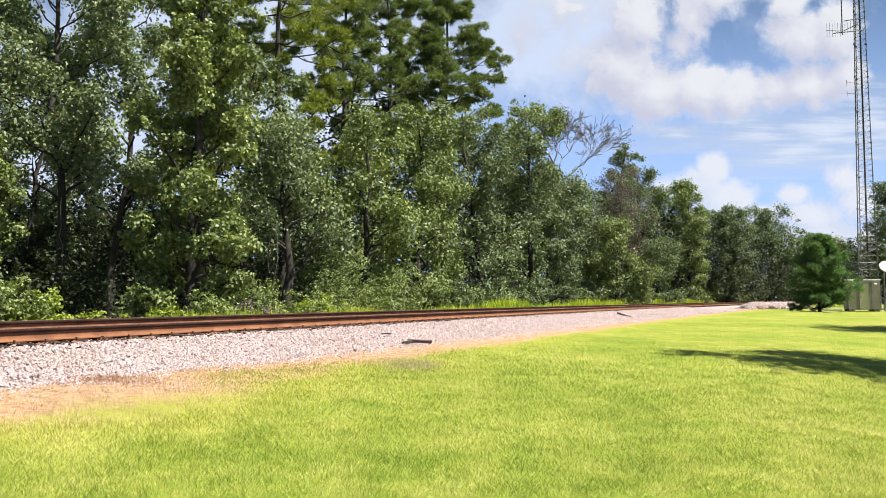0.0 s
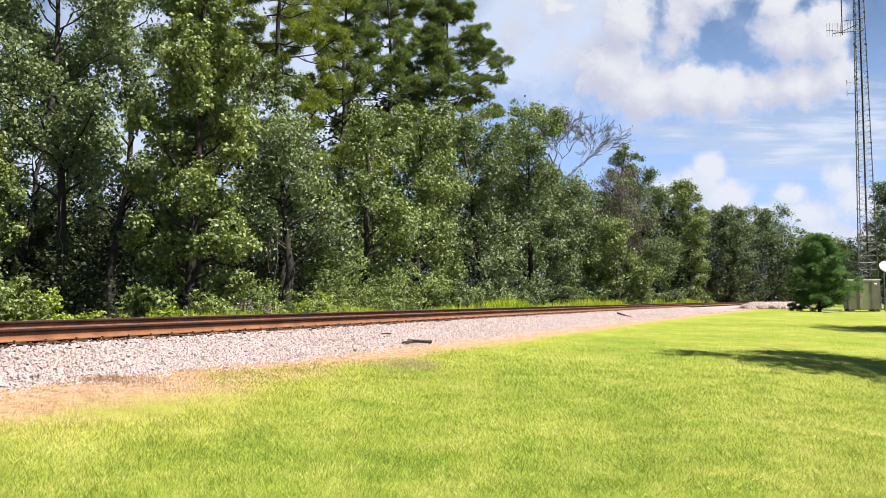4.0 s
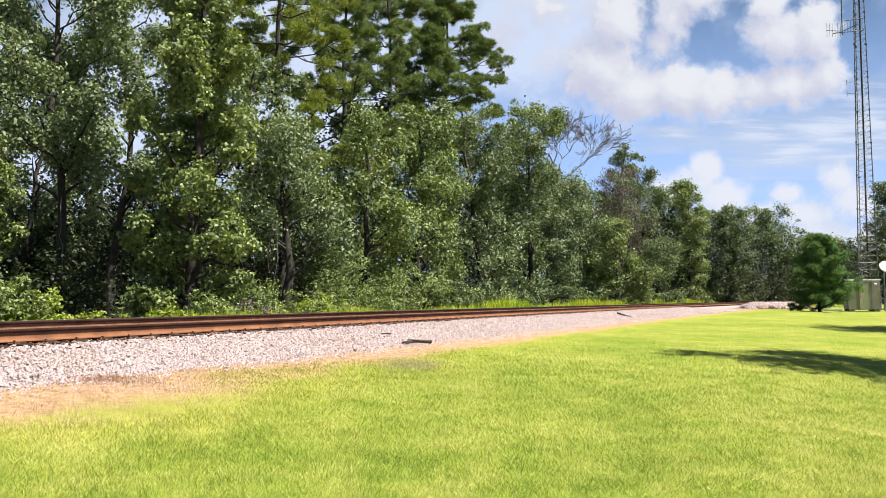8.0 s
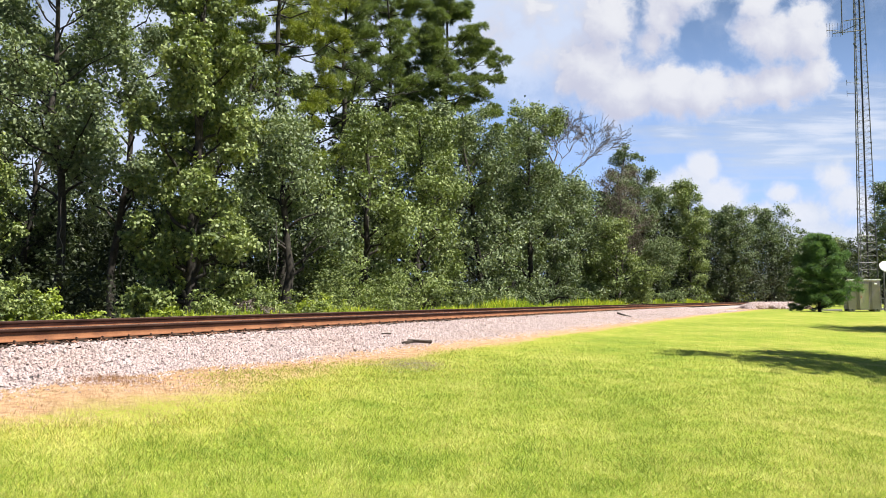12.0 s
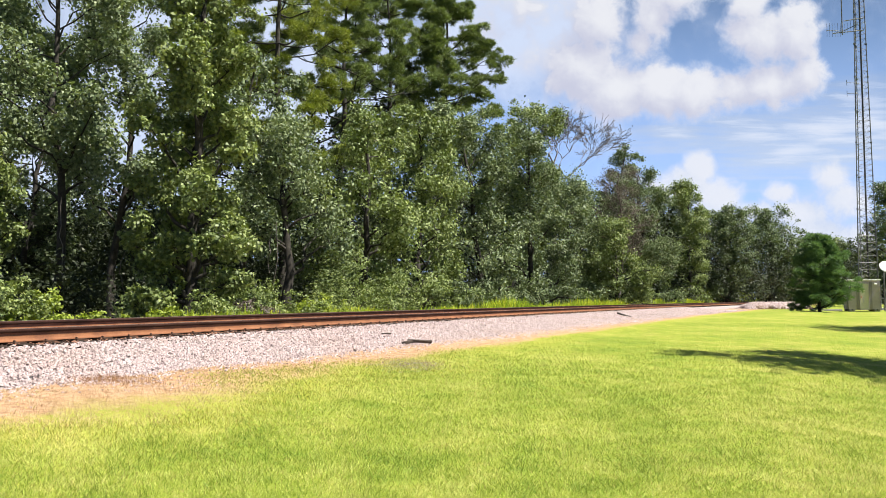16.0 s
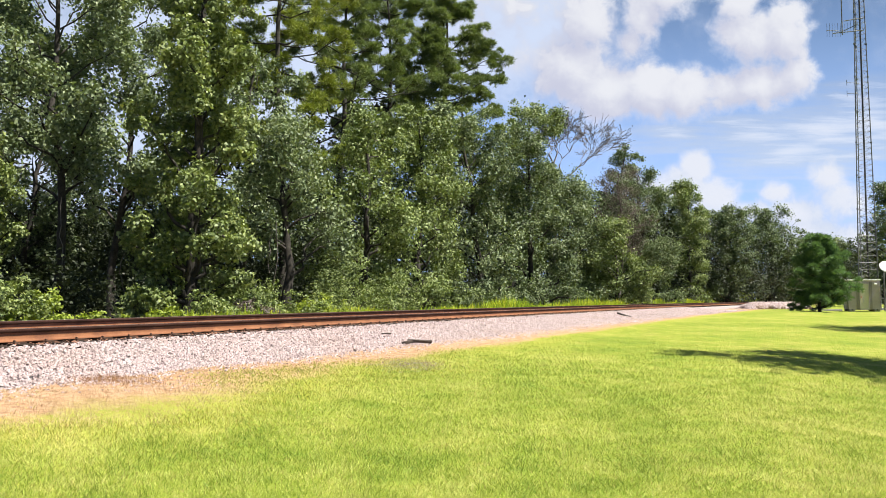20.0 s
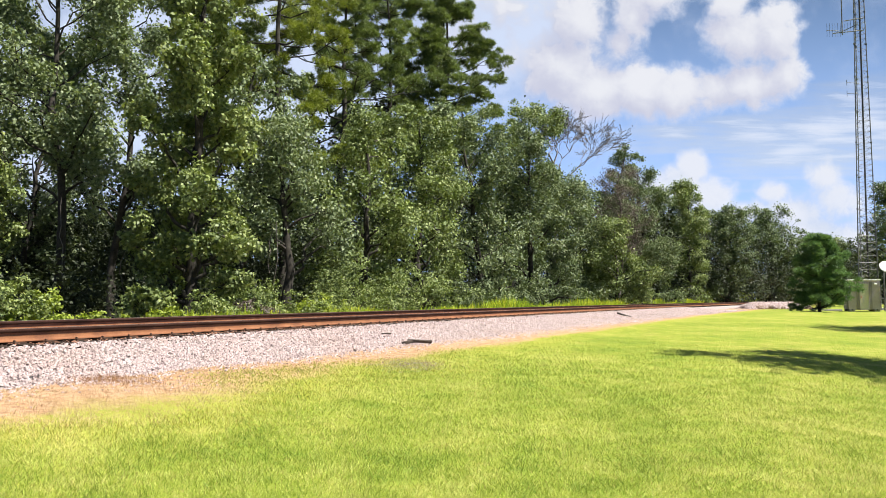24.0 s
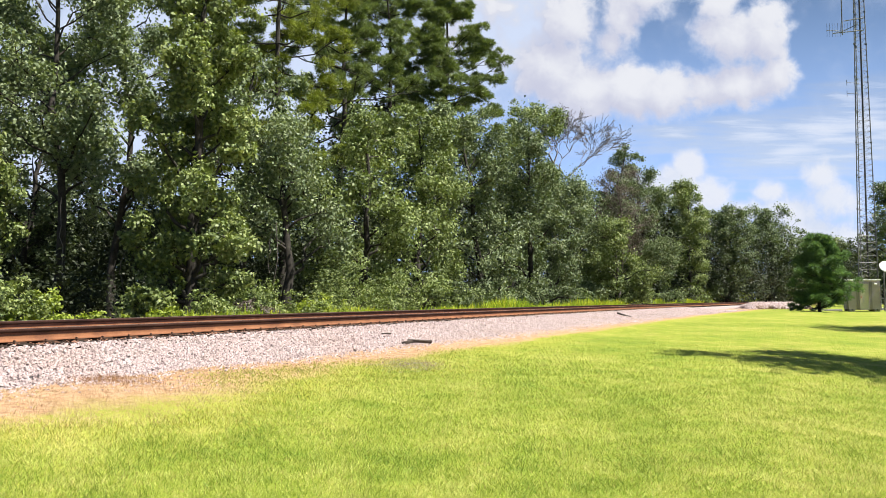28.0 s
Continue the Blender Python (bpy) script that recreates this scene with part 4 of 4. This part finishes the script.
tagged(part("tall_weeds", mesh_arrays("tall_weeds", wv.reshape(-1, 3), np.arange(4 * len(wc)).reshape(-1, 4)), WEED),
       "tall yellow-green weeds along the far side of the track", "weeds", kind="stuff")


# ---- grass blades on the near lawn ----
def blades(name, x, y, height, width, rng, material, label):
    n = len(x)
    c = np.stack([x, y, ground_z(x, y) - 0.005], -1)
    d = unit(np.array([0, 0, 1.0]) + rng.normal(scale=0.85, size=(n, 3)) * [1, 1, 0.4])
    w = unit(np.cross(d, rng.normal(size=(n, 3)))) * width[:, None]
    v = np.stack([c - w, c + w, c + d * height[:, None]], 1)
    return tagged(part(name, mesh_arrays(name, v.reshape(-1, 3), np.arange(3 * n).reshape(-1, 3)), material), label, "grass", kind="stuff")


def strip_width(s):
    return np.maximum(1.95 - 0.055 * s, 0.8)


rng = np.random.default_rng(91)
yy = 3.6 * (26 / 3.6) ** rng.uniform(0, 1, 560000)
xx = yy * rng.uniform(-0.60, 0.60, len(yy))
ss, ll = track_of(xx, yy)
wobble = 0.5 * np.sin(xx * 0.9 + 0.6) * np.sin(yy * 0.8 + 1) + 0.3 * np.sin(xx * 1.7 + 0.6) * np.sin(yy * 1.3) + rng.normal(scale=0.2, size=len(xx))
gap = (toe(ss) - ll) / strip_width(ss) + wobble
tuft = 0.5 + 0.5 * np.sin(xx * 5.3 + 1.3 * np.sin(yy * 3.9)) * np.sin(yy * 4.7 + xx * 2)
worn = 0.5 + 0.25 * np.sin(xx * 1.1 + 2.0 * np.sin(yy * 0.7)) + 0.25 * np.sin(yy * 1.6 + xx * 0.6 + 2)   # thinner, drier patches
thin = rng.uniform(size=len(xx)) > ramp01(yy, 10, 26)
keep = (gap > 1.0) & (ll < toe(ss) - 0.1) & thin
hh = (0.016 + 0.030 * rng.uniform(size=len(xx)) ** 1.6 + 0.014 * tuft) * (1 + yy / 40) * (1 - 0.6 * ramp01(yy, 10, 24))
pale = keep & (rng.uniform(size=len(xx)) < 0.5 * (1 - ramp01(gap, 1.0, 2.2)))
keep &= ~pale
straw = keep & (rng.uniform(size=len(xx)) < 0.05 + 0.20 * worn ** 2)
keep &= ~straw
blades("grass", xx[keep], yy[keep], hh[keep], 0.0019 * (0.6 + yy[keep] / 6), rng, BLADE, "short mown bright green grass")
blades("yellowed_grass", xx[pale], yy[pale], hh[pale], 0.0019 * (0.6 + yy[pale] / 6), rng, YELLOW_BLADE, "yellowing grass between the lawn and the straw")
blades("straw_blades", xx[straw], yy[straw], hh[straw] * 0.8, 0.0018 * (0.6 + yy[straw] / 6), rng, STRAW_BLADE, "dry straw-coloured blades among the mown grass")
rng2 = np.random.default_rng(92)
y5 = 15 * (46 / 15) ** rng2.uniform(0, 1, 90000)
x5 = y5 * rng2.uniform(-0.58, 0.60, len(y5))
s5, l5 = track_of(x5, y5)
ok5 = (l5 < toe(s5) - 1.0) & (rng2.uniform(size=len(y5)) < ramp01(y5, 13, 22) * (1 - ramp01(y5, 28, 46)))
blades("distant_grass", x5[ok5], y5[ok5], rng2.uniform(0.010, 0.028, ok5.sum()), 0.006 * (0.5 + y5[ok5] / 14), rng2, BLADE, "mown grass farther out on the lawn")
dry = (gap <= 1.15) & (ll < toe(ss) + 0.05) & (rng.uniform(size=len(xx)) < 0.7) & thin
blades("dry_grass", xx[dry], yy[dry], hh[dry] * 0.6, 0.0016 * (0.6 + yy[dry] / 6), rng, DRY_BLADE, "dry straw-coloured grass beside the ballast")

# ---- lattice mast ----
mast = thing("lattice_mast", pose(0.519 * 74, 74, ground_at(0.519 * 74, 74)), "tall grey steel lattice radio mast with antennas", "radio mast")
SEC, H0, TOP = 3.05, 0.0, 36.6


def mast_leg(i, z):
    r = (0.98 - 0.0165 * z) / 1.0
    a = radians((200, 340, 90)[i])
    return Vector((r * math.cos(a), r * math.sin(a), z))


for i in range(3):
    part("leg", rod(bmesh.new(), mast_leg(i, 0), mast_leg(i, TOP), 0.045, 8), GALV, mast)
for q in range(12):
    z0 = q * SEC
    heavy = 0.019 if q < 3 else 0.013
    bm = bmesh.new()
    steps = 5 if q < 3 else 6
    for j in range(steps):
        za, zb = z0 + SEC * j / steps, z0 + SEC * (j + 1) / steps
        for i in range(3):
            a, b = (i, (i + 1) % 3) if j % 2 else ((i + 1) % 3, i)
            rod(bm, mast_leg(a, za), mast_leg(b, zb), heavy, 4)
            rod(bm, mast_leg(a, zb), mast_leg(b, zb), heavy * 0.8, 4)
    part("bracing", bm, GALV, mast)
    for i in range(3):
        p = mast_leg(i, z0 + SEC)
        part("flange", rod(bmesh.new(), p - Vector((0, 0, 0.07)), p + Vector((0, 0, 0.07)), 0.085, 8), GALV, mast)
part("cable_run", rod(bmesh.new(), (0.05, -0.25, 0.2), (0.04, -0.15, TOP), 0.075, 6), DARK_STEEL, mast)
for z, reach in ((25.6, -2.55), (26.75, -1.55)):
    part("antenna_arm", rod(bmesh.new(), (0.4, -0.2, z + 0.12), (reach, -0.4, z - 0.25), 0.045, 6), GALV, mast)
part("whip_antenna", rod(bmesh.new(), (-1.72, -0.4, 25.2), (-1.72, -0.4, 31.5), 0.055, 8), GALV, mast)
yagi = part("yagi_antenna", rod(bmesh.new(), (-3.15, -0.4, 25.62), (-1.65, -0.4, 25.55), 0.035, 6), GALV, mast)
part("boom", rod(bmesh.new(), (-1.65, -0.4, 25.55), (-0.5, -0.9, 26.05), 0.035, 6), GALV, yagi)
for j in range(6):
    part("element", rod(bmesh.new(), (-3.12 + j * 0.25, -0.4, 25.0), (-3.12 + j * 0.25, -0.4, 26.3), 0.014, 4), GALV, yagi)
for j in range(5):
    part("element", rod(bmesh.new(), (-1.5 + j * 0.22, -0.45 - j * 0.1, 25.2 + j * 0.08), (-1.5 + j * 0.22, -0.45 - j * 0.1, 26.2 + j * 0.1), 0.012, 4), GALV, yagi)
bm = bmesh.new()
rod(bm, (-0.72, -0.5, 18.3), (-0.72, -0.5, 21.0), 0.03, 6)
for z in (20.7, 19.7):
    rod(bm, (-0.3, -0.3, z + 0.02), (-1.55, -0.6, z), 0.022, 6)
    rod(bm, (-1.55, -0.6, z - 0.28), (-1.55, -0.6, z + 0.28), 0.02, 6)
part("dipole_antenna", bm, GALV, mast)
part("base_block", solid((2.6, 2.6, 0.3), (0, 0, 0.05), bevel=0.03), CONCRETE, mast)

# ---- equipment shelter ----
SX, SY = 0.5155 * 64, 64.0
shed = thing("equipment_shelter", pose(SX, SY, ground_at(SX, SY), 0, 0, -18), "small grey metal equipment shelter on blocks with a white roof edge", "equipment shelter")
part("wall", solid((2.24, 2.6, 2.26), (0, 1.3, 1.31), bevel=0.015), SHED_WALL, shed)
part("roof", solid((2.36, 2.74, 0.1), (0, 1.3, 2.49), bevel=0.02), WHITE, shed, "white roof edge")
for x in (-0.45, 0.45):
    part("panel", solid((0.22, 0.03, 2.1), (x, -0.012, 1.27), bevel=0.006), SHED_STRIP, shed, "brown-grey wall panel")
door = part("door", solid((0.62, 0.05, 1.95), (0, -0.02, 1.2), bevel=0.01), SHED_DOOR, shed, "beige steel door")
part("door_handle", solid((0.05, 0.07, 0.16), (-0.24, -0.075, 1.15), bevel=0.01), RED_PAINT, door, "red handle")
for x in (-0.325, 0.325):
    part("door_frame", solid((0.03, 0.09, 2.05), (x, -0.02, 1.22)), SHED_WALL, shed)
part("door_frame", solid((0.62, 0.09, 0.04), (0, -0.02, 2.22)), SHED_WALL, shed)
part("wall_lamp", solid((0.2, 0.16, 0.13), (0.8, -0.1, 2.15), bevel=0.03), WHITE, shed, "small white lamp")
for x in (-1.0, -0.78, 0.78, 1.0):
    for y in (0.15, 2.4):
        part("block", solid((0.16, 0.4, 0.2), (x, y, 0.08), bevel=0.01), CONCRETE, shed)
for x in (-0.9, 0.9):
    part("skid", solid((0.14, 2.6, 0.1), (x, 1.3, 0.15)), DARK_STEEL, shed)
    part("corner_trim", solid((0.05, 0.05, 2.24), (x * 1.23, 0.01, 1.31), bevel=0.008), SHED_WALL, shed)
part("conduit", rod(bmesh.new(), (-1.16, 0.1, 0), (-1.16, 0.1, 2.95), 0.035, 8), GALV, shed)
part("conduit", rod(bmesh.new(), (1.15, -0.05, 0.1), (1.15, -0.05, 2.1), 0.03, 8), GALV, shed)

# ---- dish ----
dish = thing("satellite_dish", pose(0.5412 * 66, 66, ground_at(0.5412 * 66, 66)), "white round satellite dish on a post", "satellite dish")
bm = bmesh.new()
bmesh.ops.create_uvsphere(bm, u_segments=28, v_segments=16, radius=1.3)
bmesh.ops.delete(bm, geom=[v for v in bm.verts if v.co.z > -1.14], context="VERTS")
for v in bm.verts:
    v.co.z += 1.3
bmesh.ops.transform(bm, matrix=pose(0, -0.15, 3.55, 62, 0, -8), verts=bm.verts)
reflector = part("reflector", bm, WHITE, dish, smooth=True)
sol = reflector.modifiers.new("thickness", "SOLIDIFY")
sol.thickness = 0.02
part("post", rod(bmesh.new(), (0, 0.1, 0), (0, 0.1, 3.5), 0.055, 10), GALV, dish)
bm = bmesh.new()
rod(bm, (0, -0.1, 3.0), (-0.1, -0.75, 3.6), 0.015, 6)
part("feed_arm", bm, GALV, dish)

# ---- fence round the mast ----
fence = thing("wire_fence", pose(0, 0, 0), "grey wire mesh fence on steel posts", "fence")
for i in range(9):
    x, y = 35.2 + 1.6 * i, 66.3 + 0.1 * i
    z = ground_at(x, y)
    part("post", rod(bmesh.new(), (x, y, z - 0.1), (x, y, z + 1.75), 0.03, 8), GALV, fence)
    if i < 8:
        z2 = ground_at(x + 1.6, y + 0.1)
        for up in (0.12, 1.0, 1.72):
            part("rail", rod(bmesh.new(), (x, y, z + up), (x + 1.6, y + 0.1, z2 + up), 0.02, 6), GALV, fence)
        bm = bmesh.new()
        for j in range(16):
            t = j / 16
            rod(bm, (x + 1.6 * t, y + 0.1 * t, z + 0.1), (x + 1.6 * min(1, t + 0.4), y + 0.1 * min(1, t + 0.4), z + 1.72), 0.004, 3)
            rod(bm, (x + 1.6 * t, y + 0.1 * t, z + 1.72), (x + 1.6 * min(1, t + 0.4), y + 0.1 * min(1, t + 0.4), z + 0.1), 0.004, 3)
        part("mesh_panel", bm, GALV, fence)

# ---- ties, plates and spikes ----
tie_me = bpy.data.meshes.new("tie")
bm = solid((2.6, 0.23, 0.18), bevel=0.012)
bm.to_mesh(tie_me)
bm.free()
tie_me.materials.append(TIE)
plate_bm = bmesh.new()
box(plate_bm, (0.34, 0.19, 0.018))
for dx, dy in ((0.105, 0.05), (0.105, -0.05), (-0.105, 0.05)):
    box(plate_bm, (0.03, 0.025, 0.035), (dx, dy, 0.018))
box(plate_bm, (0.05, 0.03, 0.035), (0.1, 0.125, 0.010))
plate_me = bpy.data.meshes.new("tie_plate")
plate_bm.to_mesh(plate_me)
plate_bm.free()
plate_me.materials.append(PLATE)
rng = np.random.default_rng(8)
SLOPE = math.degrees(math.atan2(0.065, 1.505))
for i in range(210):
    s = 2.0 + 0.52 * i + rng.normal(scale=0.02)
    push = rng.normal(scale=0.05)
    x, y = plan(s, 10.83 + push)
    x2, y2 = plan(s + 0.5, 10.83 + push)
    head = math.degrees(math.atan2(y2 - y, x2 - x)) + 90 + rng.normal(scale=0.7)
    tie = part("tie", tie_me, None, track)
    tie.matrix_world = Matrix.Translation((x, y, 0.8375 + push * 0.043 - 0.100 + rng.normal(scale=0.004))) @ pose(0, 0, 0, 0, 0, head) @ pose(0, 0, 0, 0, -SLOPE, 0)
    if i < 130:
        for l, z in ((10.08, 0.797), (11.585, 0.862)):
            x, y = plan(s, l)
            pl = part("tie_plate", plate_me, None, track)
            pl.matrix_world = Matrix.Translation((x, y, z)) @ pose(0, 0, 0, 0, 0, head)

# ---- a heap of spare ballast beyond the lawn's end ----
rng = np.random.default_rng(19)
hx, hy = rng.uniform(-3.4, 2.2, 4200), rng.normal(scale=0.8, size=4200)
hz = 0.60 * np.clip(1 - (np.abs(hx + 0.4) / 3.1) ** 7, 0, 1) * np.clip(1.2 - np.abs(hy) / 1.8, 0, 1)
stones("ballast_heap", 30.3 + hx, 73.5 + hy, ground_z(30.3 + hx, 73.5 + hy) + hz, rng.uniform(0.06, 0.11, 4200), rng, "long flat-topped heap of crushed stone beside the track")
wx3, wy3 = 30.0 + rng.uniform(-2.4, 2.6, 500), 72.3 + rng.normal(scale=0.3, size=500)
blades("heap_weeds", wx3, wy3, rng.uniform(0.2, 0.75, 500), np.full(500, 0.016), rng, BROWN_BLADE, "thin dry weeds growing against the stone heap")

# ---- broken timbers thrown down on the ballast ----
WOOD = surface("weathered_dark_timber", (0.027, 0.020, 0.017), (0.106, 0.087, 0.076), 6, 0.9, 0, 0.7, 35)


def timber(name, x, y, z, size, turn, label, seed):
    """A splintered length of old tie: a split, uneven bar."""
    rng = np.random.default_rng(seed)
    bm = solid(size, bevel=0.008)
    bmesh.ops.subdivide_edges(bm, edges=bm.edges[:], cuts=2, use_grid_fill=True)
    for v in bm.verts:
        end = abs(v.co.x) / (size[0] / 2)
        v.co += Vector(rng.normal(scale=0.07, size=3)) * size[2] * (0.6 + end)
    ob = part(name, bm, WOOD)
    ob.matrix_world = pose(x, y, z, *turn)
    return tagged(ob, label, "timber")


timber("broken_timber", -0.52, 18.2, ground_at(-0.52, 18.2) + 0.07, (0.52, 0.14, 0.055), (4, 3, -6), "short dark broken piece of an old tie", 1)
timber("broken_timber", -0.78, 17.95, ground_at(-0.78, 17.95) + 0.05, (0.24, 0.10, 0.06), (0, -12, 20), "dark splintered scrap of wood on the stones", 2)
timber("broken_timber", -1.32, 18.9, 0.62, (0.24, 0.08, 0.03), (5, 0, 8), "dark splintered scrap of wood on the stones", 3)
plank_x, plank_y = edge_place(0.222, 8.0)
timber("old_plank", plank_x, plank_y, float(ballast_z(*track_of(plank_x, plank_y))) + 0.04, (0.85, 0.16, 0.06), (0, 14, -52), "narrow dark plank lying on the ballast slope", 4)

# gravelly bare spot in the lawn
rng = np.random.default_rng(23)
gx2, gy2 = -0.50 + rng.normal(scale=0.26, size=760), 13.5 + rng.normal(scale=0.45, size=760)
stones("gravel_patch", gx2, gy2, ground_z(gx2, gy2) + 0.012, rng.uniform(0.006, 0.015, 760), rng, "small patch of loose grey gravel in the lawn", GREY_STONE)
blades("dead_grass_patch", -0.5 + rng.normal(scale=0.3, size=700), 13.5 + rng.normal(scale=0.55, size=700), rng.uniform(0.02, 0.06, 700), np.full(700, 0.005), rng, BROWN_BLADE, "dead brown grass round the gravel patch")

# withered stalks at the foot of the ballast
rng = np.random.default_rng(61)
wx2, wy2 = -4.3 + rng.normal(scale=0.42, size=2400), 10.15 + rng.normal(scale=0.28, size=2400)
blades("withered_stalks", wx2, wy2, rng.uniform(0.03, 0.10, 2400), np.full(2400, 0.003), rng, RED_WEED, "brown withered weeds at the foot of the ballast")
sx2, sy2 = -4.2 + rng.normal(scale=0.5, size=520), 10.0 + rng.normal(scale=0.3, size=520)
stones("strayed_stones", sx2, sy2, ground_z(sx2, sy2) + 0.006, rng.uniform(0.008, 0.018, 520), rng, "pale stones strayed from the ballast into dry grass")

# two thin wires in front of the far wood
for k, z in ((0, 8.7), (1, 6.8)):
    pts = [(16.0 + 0.9 * i, 66 + 0.9 * i, z + 0.35 * ((i - 5) / 5) ** 2) for i in range(11)]
    v, f = tubes([(np.array(pts), np.full(11, 0.008))], 5)
    tagged(part("overhead_wire", mesh_arrays("overhead_wire", v, f), DARK_STEEL), "thin grey overhead wire strung between the trees", "wire", "overhead wires")

# bare vines that hang from the boughs into the dark hollows
for k, (az, d, z0, z1) in enumerate(((-0.2055, 30.5, 4.3, 1.9), (-0.213, 31.0, 4.0, 2.4), (-0.394, 26.0, 2.9, 1.6), (-0.47, 27.0, 4.8, 2.2))):
    rng = np.random.default_rng(200 + k)
    t = np.linspace(0, 1, 9)[:, None]
    pts = np.concatenate([az * d + 0.06 * np.sin(5 * t + k) + rng.normal(scale=0.03, size=(9, 1)), d + 0.1 * t, z0 + (z1 - 1.9 * (k == 0) * 0.2 - z0) * t], 1)
    v, f = tubes([(pts, np.full(9, 0.016))], 5)
    tagged(part("hanging_vine", mesh_arrays("hanging_vine", v, f), PALE_BARK), "thin pale bare vine hanging from a bough", "vine", "hanging vines")

# low concrete edging beside the shelter
edging = part("concrete_edging", solid((2.3, 0.3, 0.16), bevel=0.02), CONCRETE)
edging.matrix_world = pose(30.3, 64.6, ground_at(30.3, 64.6) + 0.05, 0, 0, -4)
tagged(edging, "low pale concrete edging beside the shelter", "edging")


# ---- what moves: the clouds drift towards the wood, the crowns stir in the breeze ----
def motions():
    walk(cumulus_bank, [(0.0, pose(0, 3000, EYE)), (28.0, pose(-262, 3000, EYE))])
    walk(low_clouds, [(0.0, pose(0, 3700, EYE)), (28.0, pose(-110, 3700, EYE + 13))])
    walk(high_clouds, [(0.0, pose(0, 4300, EYE)), (28.0, pose(-8, 4300, EYE))])
    # leaves stir: each crown leans a little to and fro about its foot
    for crown, h, seed in SWAYING:
        rows = []
        for i in range(57):
            t = 0.5 * i
            a = 0.17 * math.sin(1.15 * t + seed) + 0.10 * math.sin(2.6 * t + 2.1 * seed)
            b = 0.12 * math.sin(0.95 * t + 1.7 * seed)
            rows.append((t, pose(0, 0, 0, b, a, 0.5 * b)))
        walk(crown, rows)


motions()
